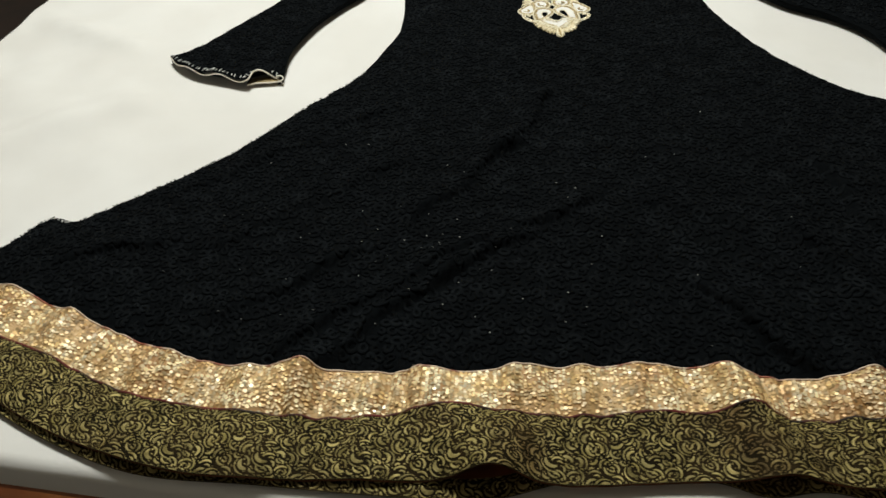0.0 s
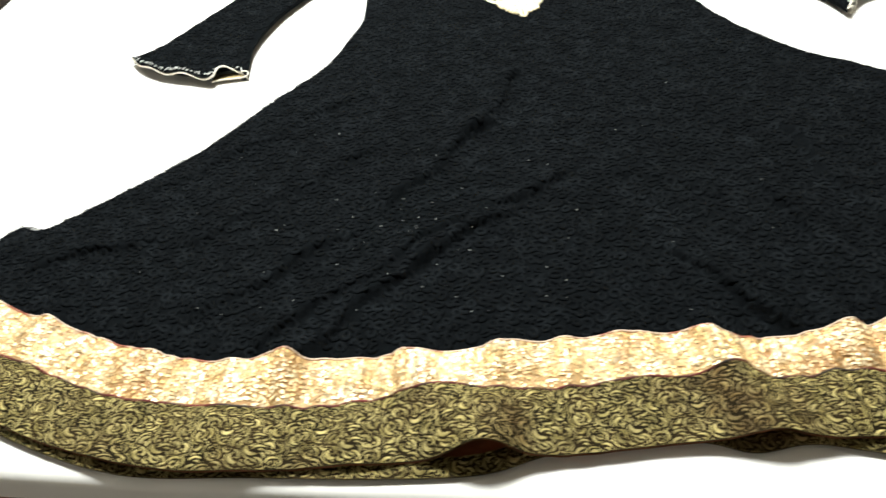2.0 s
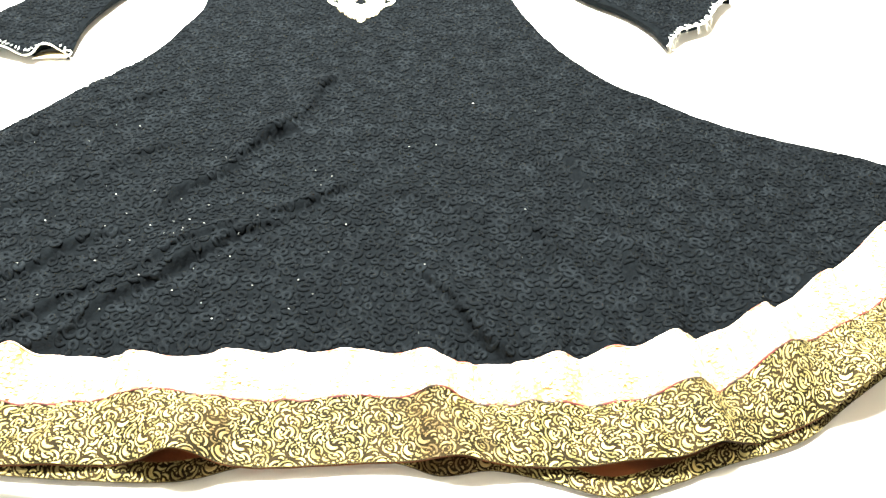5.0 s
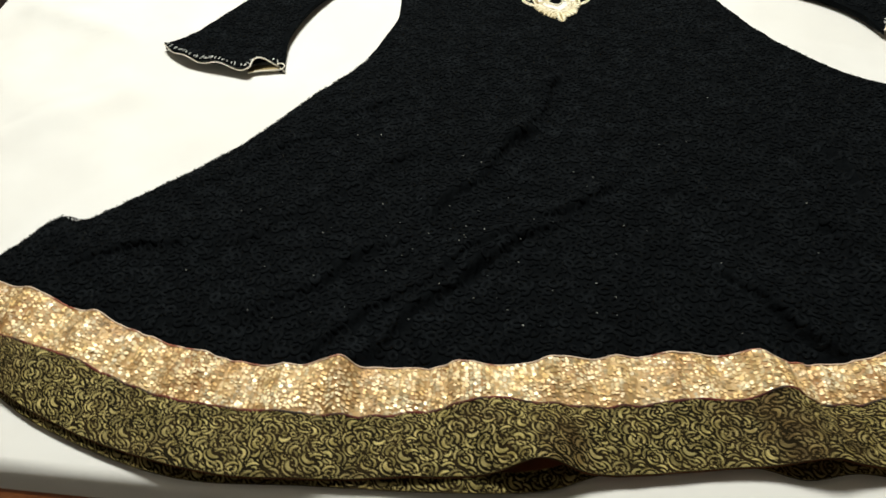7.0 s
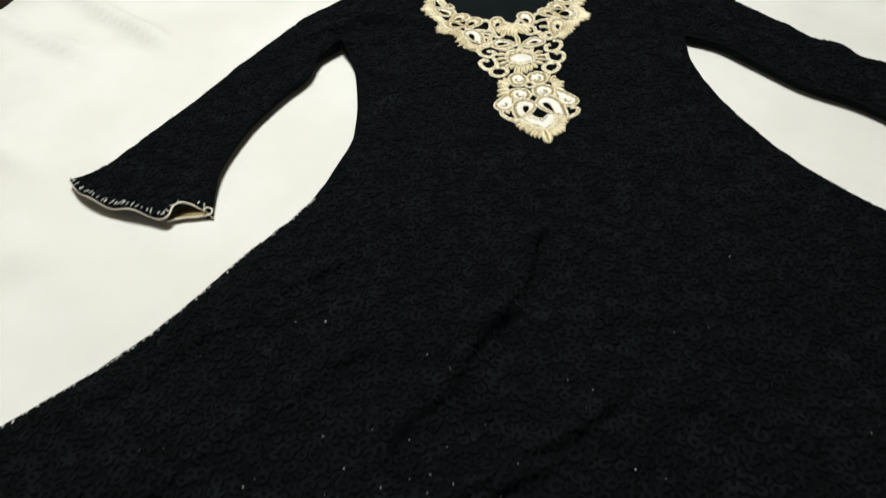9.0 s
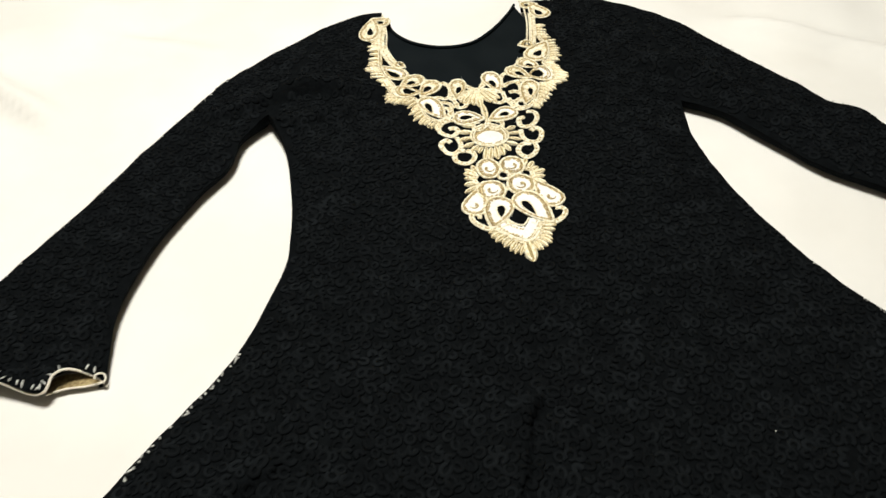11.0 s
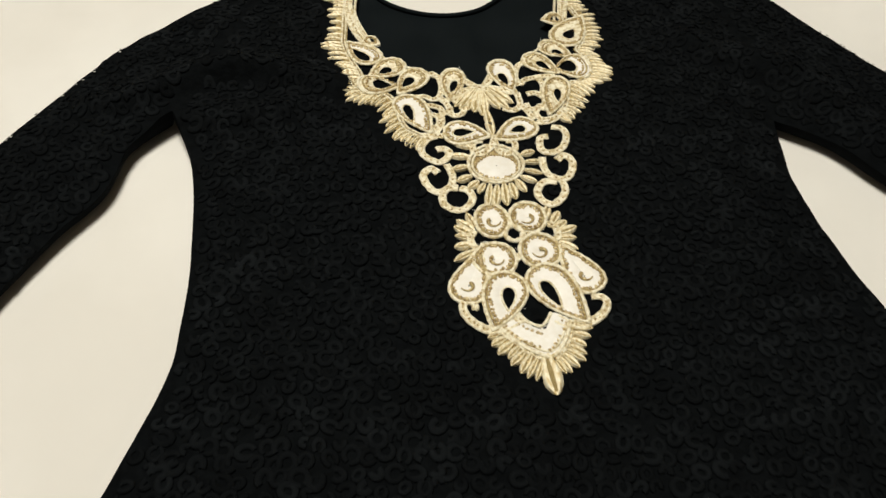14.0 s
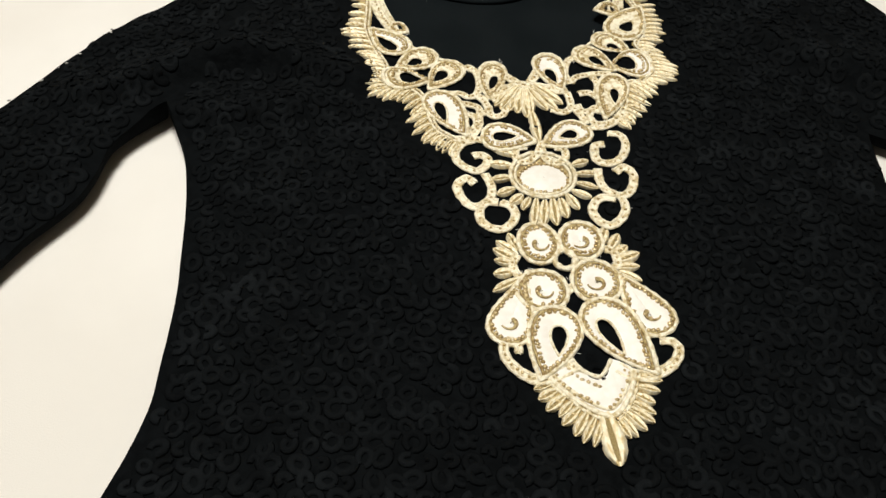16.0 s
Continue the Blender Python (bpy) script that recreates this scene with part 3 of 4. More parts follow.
gold = part("gold_border", *strip(-0.02, 1.0, 10), GOLD_CLOTH, dress, "pleated gold sequinned border band")
part("border_piping", *tube(band(np.linspace(0, ARC[-1], 500), np.full(500, 0.0)) + (0, 0, 0.0006), 0.0008, 5), EDGING, gold, "pale pink-gold edge of the border")
brocade = part("brocade_border", *strip(1.0, 2.0, 12), BROCADE, dress, "olive paisley brocade border band")
part("seam_piping", *tube(band(np.linspace(0, ARC[-1], 500), np.full(500, 1.0)) + (0, 0, 0.0008), 0.0012, 5), PIPING, brocade)
part("hem_lining", *strip(1.1, 1.995, 8, -0.0025), RUST, brocade, "rust-brown lining under the hem")

# sequins sewn on the gold band, each tilted by its own angle
rng = np.random.default_rng(7)
pieces = []
hexa = np.array([(math.cos(a), math.sin(a)) for a in np.arange(6) * math.pi / 3])
cols = int(ARC[-1] / 0.0036)
for j in range(14):
    for i in range(cols):
        if rng.random() < 0.12:
            continue
        s, v = i * 0.0036 + rng.normal(0, 0.0005), 0.04 + 0.92 * (j + 0.5 * (i % 2)) / 13.5 + rng.normal(0, 0.014)
        pieces.append((s, v, rng.normal(0, 0.22), rng.normal(0, 0.24), rng.uniform(0.0013, 0.0021)))
pc = np.array(pieces)
centre = band(pc[:, 0], pc[:, 1])
rad = pc[:, 4]
ahead = band(pc[:, 0] + 0.0015, pc[:, 1]) - band(pc[:, 0] - 0.0015, pc[:, 1])
lift_x, lift_y = pc[:, 2] + np.clip(ahead[:, 2] / np.maximum(ahead[:, 0], 0.001), -0.8, 0.8), pc[:, 3]
sv = np.concatenate([np.column_stack([centre[:, 0] + hx * rad, centre[:, 1] + hy * rad, centre[:, 2] + 0.0006 + rad * (hx * lift_x + hy * lift_y)])[:, None] for hx, hy in hexa], 1).reshape(-1, 3)
part("sequin_field", sv, [tuple(range(k * 6, k * 6 + 6)) for k in range(len(pc))], SEQUIN, gold, "small tilted gold sequins in rows", smooth=False, kind="stuff")


def crescent(cx, cy, r, a0, a1, w, k=9):
    """A tapered curl of silk in band millimetres: points and quads."""
    t = np.linspace(0, 1, k)
    a = a0 + (a1 - a0) * t
    rad = r * (1 - 0.35 * t)
    half = w / 2 * np.sin(math.pi * np.clip(t * 0.88 + 0.1, 0, 1)) ** 0.6
    rim = [np.column_stack([cx + (rad + d * half) * np.cos(a), cy + (rad + d * half) * np.sin(a)]) for d in (-1, 0, 1)]
    return np.concatenate(rim), [(d * k + i, d * k + i + 1, (d + 1) * k + i + 1, (d + 1) * k + i) for d in (0, 1) for i in range(k - 1)], k


TILE_W, TILE_H = 74.0, 66.0


def weave_tile():
    """Fat commas, tendrils beside them and small curls, packed without touching in a repeating tile."""
    rng = np.random.default_rng(11)
    size = np.array([TILE_W, TILE_H])
    taken, curls = np.zeros((0, 3)), []

    def try_curl(c, r, a0, a1, w, gap):
        nonlocal taken
        t = np.linspace(0, 1, 9)
        a, rad = a0 + (a1 - a0) * t, r * (1 - 0.35 * t)
        half = w / 2 * np.sin(math.pi * np.clip(t * 0.88 + 0.1, 0, 1)) ** 0.6
        p = np.column_stack([c[0] + rad * np.cos(a), c[1] + rad * np.sin(a)])
        if len(taken):
            d = np.abs(p[:, None] - taken[None, :, :2]) % size
            d = np.minimum(d, size - d)
            if (np.hypot(d[..., 0], d[..., 1]) < half[:, None] + taken[None, :, 2] + gap).any():
                return False
        taken = np.vstack([taken, np.column_stack([p % size, half])])
        curls.append((*c, r, a0, a1, w))
        return True

    for _ in range(26):
        c, r, w, a0, way = rng.uniform((0, 0), size), rng.uniform(5, 7), rng.uniform(2.6, 3.4), rng.uniform(0, 6.28), rng.choice((-1, 1))
        if try_curl(c, r, a0, a0 + way * 2.5, w, 1.2):
            try_curl(c, r + w / 2 + 1.25, a0 + way * 0.1, a0 + way * 2.4, 1.6, 0.1)
            try_curl(c, r + w / 2 + 3.1, a0 + way * 0.25, a0 + way * 2.2, 1.3, 0.1)
            try_curl(c, r - w / 2 - 1.2, a0 + way * 0.2, a0 + way * 3.4, 1.5, 0.1)
    for _ in range(420):
        c, r, a0, a1 = rng.uniform((0, 0), size), rng.uniform(1.6, 3.2), rng.uniform(0, 6.28), rng.choice((-1, 1)) * rng.uniform(2.0, 2.8)
        if try_curl(c, r + 4.4, a0, a0 + a1 * 0.8, 1.9, 0.4):
            try_curl(c, r + 2.2, a0 + a1 * 0.06, a0 + a1 * 0.95, 1.6, 0.1)
            try_curl(c, r, a0 + a1 * 0.1, a0 + a1 * 1.2, 1.5, 0.1)
    for tries, r0, r1, w0, w1, span in ((900, 4, 7, 1.8, 2.4, 2.0), (1800, 2.2, 4, 1.5, 2.0, 2.6), (1800, 1.2, 2.4, 1.2, 1.6, 2.4), (1600, 0.7, 1.2, 1.0, 1.3, 1.8)):
        for _ in range(tries):
            a0 = rng.uniform(0, 6.28)
            try_curl(rng.uniform((0, 0), size), rng.uniform(r0, r1), a0, a0 + span * rng.choice((-1, 1)) * rng.uniform(0.8, 1.15), rng.uniform(w0, w1), 0.45)
    return curls


WEAVE = weave_tile()


def paisley_field(place, length, depth):
    """Curls of thread over a field of that length and depth in metres; place() maps it to the world."""
    vv, ff, n = [], [], 0
    for y in np.arange(-TILE_H, depth * 1000 + TILE_H, TILE_H):
        for x in np.arange(-TILE_W, length * 1000, TILE_W):
            for cx, cy, r, a0, a1, w in WEAVE:
                if y + cy + r < 0 or y + cy - r > depth * 1000 or x + cx + r < 0 or x + cx - r > length * 1000:
                    continue
                p, q, k = crescent(x + cx, y + cy, r, a0, a1, w, 8)
                p = np.clip(p, (0.4, 0.4), (length * 1000 - 0.4, depth * 1000 - 0.4))
                vv.append(np.column_stack([p, np.repeat([0.0, 0.0005, 0.0], k)]))
                ff += [tuple(i + n for i in f) for f in q]
                n += len(p)
    vv = np.concatenate(vv)
    return place(vv[:, 0] / 1000, vv[:, 1] / 1000) + np.column_stack([np.zeros(len(vv)), np.zeros(len(vv)), vv[:, 2] + 0.0007]), ff


part("paisley_weave", *paisley_field(lambda s, d: band(s, 1 + d / 0.066), ARC[-1], 0.066), THREAD, brocade, "olive silk paisley curls in relief", kind="stuff")

# back hem lying on the sheet, peeping out below the front
UNDER = [(-0.42, 0.56), (-0.33, 0.475), (-0.25, 0.428), (-0.15, 0.392), (-0.044, 0.384), (0.06, 0.377), (0.14, 0.377), (0.2, 0.392), (0.3, 0.396), (0.345, 0.384), (0.388, 0.389), (0.432, 0.380),
         (0.484, 0.367), (0.532, 0.379), (0.575, 0.395), (0.648, 0.419), (0.7, 0.455), (0.82, 0.54), (0.97, 0.67)]
EU = even(UNDER, BAND_N)
ARCU = cum(EU)


def under(s, d):
    """Point of the back hem: arc length and metres in from its edge."""
    s, d = np.atleast_1d(s).astype(float), np.atleast_1d(d).astype(float)
    x, y = np.interp(s, ARCU, EU[:, 0]), np.interp(s, ARCU, EU[:, 1])
    return np.column_stack([x, y + d, 0.0022 + 0.0025 * np.exp(-((d - 0.012) / 0.01) ** 2) + 0.0012 * np.sin(x * 90) * (d > 0.004)])


us = np.linspace(0, ARCU[-1], 420)
back_hem = part("back_hem", np.concatenate([under(us, np.full(420, d)) for d in (0, 0.003, 0.006, 0.010, 0.014, 0.018)]),
                [(j * 420 + i, j * 420 + i + 1, (j + 1) * 420 + i + 1, (j + 1) * 420 + i) for j in range(5) for i in range(419)], BROCADE, dress, "olive brocade hem of the back panel")
part("paisley_weave", *paisley_field(lambda s, d: under(s, d), ARCU[-1], 0.018), THREAD, back_hem, "olive silk paisley curls in relief", kind="stuff")

part("inner_lining", np.concatenate([under(us, np.full(420, d)) for d in (0.018, 0.022, 0.034, 0.07)]),
     [(j * 420 + i, j * 420 + i + 1, (j + 1) * 420 + i + 1, (j + 1) * 420 + i) for j in range(3) for i in range(419)], RUST, back_hem, "rust-brown inside of the back hem")

# ---- dress: cuffs ----
def cuff_edge(points, tall):
    c = spline(points, 0.003)
    t = np.linspace(0, 1, len(c))
    return np.column_stack([c, height(c) + tall(t)])


lc = cuff_edge(LEFT_CUFF, lambda t: -0.003 + 0.007 * np.exp(-((t - 0.84) / 0.06) ** 2) + 0.001 * np.sin(t * 26))
part("cuff_piping", *tube(lc, 0.0012, 7), CUFF_CORD, sleeve_l, "cream corded edge of the cuff")
rc = cuff_edge(RIGHT_CUFF, lambda t: 0.001 + 0.002 * np.sin(t * 26) ** 2)
part("cuff_piping", *tube(rc, 0.0012, 7), CUFF_CORD, sleeve_r, "cream corded edge of the cuff")


def hanging(edge, drop_to, name, material, parent, label, setback=0.016, lean=0.0):
    """The inner face of a cuff, from its corded edge down to the sheet."""
    low = edge.copy()
    low[:, 2] = drop_to
    low[:, 0] += np.linspace(lean, -lean, len(low))
    low[:, 1] += setback
    m = len(edge)
    part(name, np.concatenate([edge, low]), [(i, i + 1, m + i + 1, m + i) for i in range(m - 1)], material, parent, label)


hanging(lc, 0.001, "cuff_facing", LINING, sleeve_l, "dark inner face of the cuff", lean=0.012)
hanging(rc, 0.001, "cuff_facing", LINING, sleeve_r, "dark inner face of the cuff")
lip = spline([(-0.206, 0.995), (-0.190, 0.999), (-0.172, 1.000), (-0.159, 1.003)], 0.003)
m = len(lip)
lip3 = np.column_stack([lip, np.full(m, 0.004)])
back3 = np.column_stack([lip[:, 0] - 0.016 * np.linspace(0, 1, m), lip[:, 1] + 0.016, np.full(m, 0.003)])
part("cuff_back", np.concatenate([lip3, back3]), [(i, i + 1, m + i + 1, m + i) for i in range(m - 1)], CUFF_GOLD, sleeve_l, "gold tissue showing inside the open cuff")
part("cuff_piping", *tube(lip3, 0.0011, 6), CUFF_CORD, sleeve_l, "cream corded edge of the cuff")
u = np.linspace(0, 1, 20)
part("cuff_piping", *tube(np.column_stack([-0.1605 + 0.0042 * np.cos(5.2 * u - 1.2), 1.0045 + 0.0042 * np.sin(5.2 * u - 1.2), 0.006 + 0.006 * u]), 0.0010, 6), CUFF_CORD, sleeve_l, "cream corded edge of the cuff")


# short pale strokes laid on: sheet behind open lace edges, glinting stitches inside cuffs
def stitches(lines, name, parent, label, keep, reach, size, seed, thick=0.0009, stray=0.5, step=0.0045):
    rng = np.random.default_rng(seed)
    out = []
    for p in lines:
        c = spline(p, step)
        side = np.gradient(c, axis=0)
        side /= np.linalg.norm(side, axis=1)[:, None]
        nrm = np.column_stack([side[:, 1], -side[:, 0]])
        for q, d, nn in zip(c, side, nrm):
            if rng.random() > keep:
                continue
            if not (inside(ALL_OUT[0], (q + nn * 0.006)[None])[0] or inside(ALL_OUT[1], (q + nn * 0.006)[None])[0] or inside(ALL_OUT[2], (q + nn * 0.006)[None])[0]):
                nn = -nn
            a = q + nn * rng.uniform(*reach) + d * rng.normal(0, 0.001)
            b = a + (nn * rng.uniform(0.5, 1) + d * rng.normal(0, stray)) * size
            mid = (a + b) / 2
            if not any(inside(o, np.array([a, b])).all() for o in ALL_OUT):
                continue
            ln3 = on_cloth(np.array([a, mid, b]), 0.0021)
            out.append(tube(ln3, [thick * 0.55, thick, thick * 0.55], 4))
    return part(name, *join(out), PALE_FLECK, parent, label, kind="stuff")


stitches([LEFT_SIDE[5:]], "open_lace_edge", bodice, "pale flecks of open lace along the side seam", 0.7, (0.0005, 0.006), 0.0045, 3, 0.0013)
stitches([RIGHT_SIDE[4:]], "open_lace_edge", bodice, "pale flecks of open lace along the side seam", 0.3, (0.0005, 0.004), 0.003, 4, 0.001)
stitches([LEFT_SLEEVE_TOP[4:]], "open_lace_edge", sleeve_l, "pale flecks of open lace along the edge", 0.3, (0.001, 0.004), 0.0025, 5)
stitches([RIGHT_SLEEVE_TOP[5:]], "open_lace_edge", sleeve_r, "pale flecks of open lace along the edge", 0.4, (0.001, 0.004), 0.0025, 6)
stitches([LEFT_CUFF], "cuff_stitching", sleeve_l, "rows of pale glinting stitches by the cuff", 0.9, (0.0004, 0.0016), 0.008, 8, 0.0012, 0.3, 0.0058)
stitches([RIGHT_CUFF], "cuff_stitching", sleeve_r, "rows of pale glinting stitches by the cuff", 0.9, (0.0004, 0.0016), 0.008, 9, 0.0012, 0.3, 0.0058)


# frayed threads hanging from the corner of the right cuff
fray = []
rng = np.random.default_rng(41)
for k in range(14):
    q = rc[int(len(rc) * rng.uniform(0.45, 0.98))]
    d = np.array([rng.normal(0.004, 0.004), -rng.uniform(0.003, 0.011), 0])
    fray.append(tube([q, q + d * 0.5 + (0, 0, 0.001), q + d + (rng.normal(0, 0.002), 0, -0.008)], 0.00035, 4))
part("frayed_threads", *join(fray), CUFF_CORD, sleeve_r, "loose pale threads at the cuff", kind="stuff")


# ---- collar embroidery ----
applique = part("collar_embroidery", *tube(on_cloth(neck, 0.0008), 0.0014, 6), CORD, dress, "cream and gold cut-work collar embroidery")
BEADS, FOOTPRINT, SOLID = [], [], []


def laid(flat_mm, lift):
    """Embroidery points, in millimetres, laid on the cloth."""
    p = np.array([collar(a, b) for a, b in np.atleast_2d(flat_mm)])
    z = np.maximum(height(p), 0.0125)
    return np.column_stack([p, z + np.broadcast_to(lift, len(p))])


def twist(line, radius, sides=6, closed=False, flat=0.8):
    """A couched cord: a tube whose thickness beats along it like a twisted yarn."""
    line = np.array(line)
    s = np.concatenate([[0], np.cumsum(np.linalg.norm(np.diff(line, axis=0), axis=1))])
    return tube(line, radius * (1 + 0.13 * np.sin(s / 0.0011)), sides, closed, flat)


def along(loop, step, closed=True):
    """Even points on a line or loop, step millimetres apart."""
    p = np.vstack([loop, loop[:1]]) if closed else np.array(loop, float)
    s = np.concatenate([[0], np.cumsum(np.linalg.norm(np.diff(p, axis=0), axis=1))])
    u = np.arange(0, s[-1], step)
    return np.column_stack([np.interp(u, s, p[:, 0]), np.interp(u, s, p[:, 1])])


def drop(bulb, tip, width, k=44, power=1.1):
    """A teardrop outline in millimetres, from the end of its bulb to its tip."""
    bulb, tip = np.array(bulb, float), np.array(tip, float)
    d = tip - bulb
    ln = np.linalg.norm(d)
    d /= ln
    t = np.linspace(0, 2 * math.pi, k + 1)[:-1]
    x = np.cos(t) * ln / 2
    y = np.sin(t) * np.abs(np.sin(t / 2)) ** power * width * (0.5 + 0.07 * power)
    return (bulb + tip) / 2 + np.outer(x, d) + np.outer(y, (-d[1], d[0]))


def matched(out, cut):
    """The inner loop, started where it lies nearest to the outer one's start."""
    best = min(range(len(cut)), key=lambda k: np.linalg.norm(out - np.roll(cut, k, 0), axis=1).sum())
    return np.roll(cut, best, 0)


def ring_fill(loops, lifts):
    k = len(loops[0])
    v = np.concatenate([laid(q, z) for q, z in zip(loops, lifts)])
    return v, [(d * k + i, d * k + (i + 1) % k, (d + 1) * k + (i + 1) % k, (d + 1) * k + i) for d in range(len(loops) - 1) for i in range(k)]


def padded(name, out, cut, up, label, rim=1.5, rows=True, high=0.0020, fill=None):
    """A padded satin loop: two couched cords, a row of beads, satin down to its opening."""
    gap = max(np.linalg.norm(out - cut, axis=1).mean(), 1.0)
    at = lambda mm_in: out + (cut - out) * min(mm_in / gap, 0.92)
    SOLID.append(out)
    FOOTPRINT.extend(out)
    body = part(name, *ring_fill([out, at(gap * 0.35), at(gap * 0.7), cut], [0.0004 + up, high + up, high + up, 0.0006 + up]), fill or SATIN, applique, label)
    part("cord_rim", *twist(laid(along(at(1.0), 1.2), 0.0013 + up), rim / 1000, 7, True), CORD, body)
    if rows:
        # The darker cord colour paints in the shaded groove between rim and satin.
        part("inner_cord", *twist(laid(along(at(3.2), 1.2), 0.0019 + up), 0.0009, 6, True), GROUND, body)
        BEADS.extend((*q, 0.0021 + up, 1.1) for q in along(at(5.0), 2.9))
    if np.linalg.norm(np.ptp(cut, axis=0)) > 4:
        part("opening_cord", *twist(laid(along(cut, 1.2), 0.0010 + up), 0.0008, 6, True), CORD, body)
    return body


def eye(bulb, tip, width, hole_bulb, hole_tip, hole_width, up, fill=None):
    out = drop(bulb, tip, width)
    cut = matched(out, drop(hole_bulb, hole_tip, hole_width * 1.25 + 1.0))
    return padded("paisley", out, cut, up, "padded cream paisley with a cut-out eye", fill=fill)


def oval(a, b, ra, rb, up, name, label):
    t = np.linspace(0, 2 * math.pi, 45)[:-1]
    out = np.column_stack([a + ra * np.cos(t), b + rb * np.sin(t)])
    return padded(name, out, out * 0.02 + np.array([a, b]) * 0.98, up, label)


def curl(a, b, r, start, turn, up, parent, thick=0.0013):
    """A small rolled comma of gold thread."""
    u = np.linspace(0, 1, 22)
    ang = math.radians(start) + u * turn
    rad = r * (1 - 0.62 * u)
    pts = np.column_stack([a + rad * np.cos(ang), b + rad * np.sin(ang)])
    part("thread_curl", *tube(laid(pts, 0.0024 + up), thick * (0.35 + 0.9 * u), 6, flat=0.7), GROUND, parent)
    BEADS.extend((*q, 0.0026 + up, 0.8) for q in pts[10::5])


def strap(points, w0, w1, up=0.0, name="corded_strap", material=None, bead=3.4, closed=False):
    """A couched band along a line in millimetres: padded middle, cord on both sides, a row of beads."""
    c = spline(points, 1.6, closed)
    d = np.gradient(c, axis=0)
    d /= np.linalg.norm(d, axis=1)[:, None]
    nrm = np.column_stack([-d[:, 1], d[:, 0]])
    w = np.linspace(w0, w1, len(c))[:, None] / 2
    rows = [c + nrm * w * k for k in (-1, -0.5, 0.5, 1)]
    k = len(c)
    FOOTPRINT.extend(c)
    v = np.concatenate([laid(q, z + up) for q, z in zip(rows, (0.0003, 0.0014, 0.0014, 0.0003))])
    body = part(name, v, [(e * k + i, e * k + i + 1, (e + 1) * k + i + 1, (e + 1) * k + i) for e in range(3) for i in range(k - 1)], material or CORD, applique)
    r = min(0.0013, w0 / 4200)
    part("cord_rim", *join([twist(laid(along(c + nrm * w * s, 1.2, False), 0.0011 + up), r, 6) for s in (-0.82, 0.82)]), CORD, body)
    if bead:
        BEADS.extend((*q, 0.0016 + up, 0.75) for q in along(c, bead, False)[1:-1])
    return body


def petal_mesh():
    """A pointed leaf along +x, one unit long and wide: a raised rim of thread round a sunken vein."""
    xs = np.array([0, 0.12, 0.32, 0.55, 0.76, 0.92, 1.0])
    w = np.array([0.34, 0.62, 0.88, 1.0, 0.86, 0.48, 0.1]) / 2
    tall = np.array([0.5, 0.8, 1.0, 1.0, 0.9, 0.7, 0.4])
    prof = ((-1, -0.0006), (-0.86, 0.0015), (-0.52, 0.0019), (-0.24, 0.0007), (0, 0.0010), (0.24, 0.0007), (0.52, 0.0019), (0.86, 0.0015), (1, -0.0006))
    v = np.concatenate([np.column_stack([xs, s * w, z * tall]) for s, z in prof])
    n = len(xs)
    return mesh_of("petal", v, [(d * n + i, d * n + i + 1, (d + 1) * n + i + 1, (d + 1) * n + i) for d in range(len(prof) - 1) for i in range(n - 1)], LEAF)


PETAL = petal_mesh()
PETAL.materials.append(GROUND)
for face in PETAL.polygons:
    if face.index // 6 in (3, 4) and face.index % 6 < 5:
        face.material_index = 1


def petal(base, tip, width, up=0.0):
    """A petal between two points in millimetres."""
    p, q = laid([base], 0.0005 + up)[0], laid([tip], 0.0005)[0]
    d = q - p
    ln = np.linalg.norm(d)
    m = Matrix.Translation(p) @ Matrix.Rotation(math.atan2(d[1], d[0]), 4, "Z") @ Matrix.Rotation(random.uniform(-0.2, 0.2), 4, "X") @ Matrix.Diagonal((ln, width / 1000, 1, 1))
    share("petal", PETAL, m, applique)
    base, tip = np.array(base, float), np.array(tip, float)
    BEADS.extend((*(base + (tip - base) * f), 0.0015 + up, 0.7) for f in (0.35, 0.62))
    FOOTPRINT.extend([base, tip])


def fringe(base, tip, count, width, up=0.0, back=5.0):
    """Petals side by side from a base line to a line of tips, over a stitched root band."""
    b, t = even(base, count), even(tip, count)
    for p, q in zip(b, t):
        j = random.uniform(-0.2, 0.12)
        petal(p, q + (q - p) * j + np.array([random.gauss(0, 0.9), random.gauss(0, 0.9)]), width * random.uniform(0.8, 1.2), up + random.uniform(0, 0.0003))
    if back:
        inner = b - (t - b) / np.linalg.norm(t - b, axis=1)[:, None] * back
        outer = b + (t - b) * 0.45
        m = len(b)
        part("root_band", np.concatenate([laid(inner, 0.0003), laid(b, 0.0009), laid(outer, 0.0004)]), [(d * m + i, d * m + i + 1, (d + 1) * m + i + 1, (d + 1) * m + i) for d in (0, 1) for i in range(m - 1)], GROUND, applique, "gold thread band at the petals' roots")
        part("root_cord", *join([twist(laid(along(inner * f + b * (1 - f), 1.2, False), 0.0012), 0.0010, 6) for f in (0.1, 0.65)]), CORD, applique)
        BEADS.extend((*q, 0.0014, 0.8) for q in along(inner * 0.35 + b * 0.65, 3.6, False))


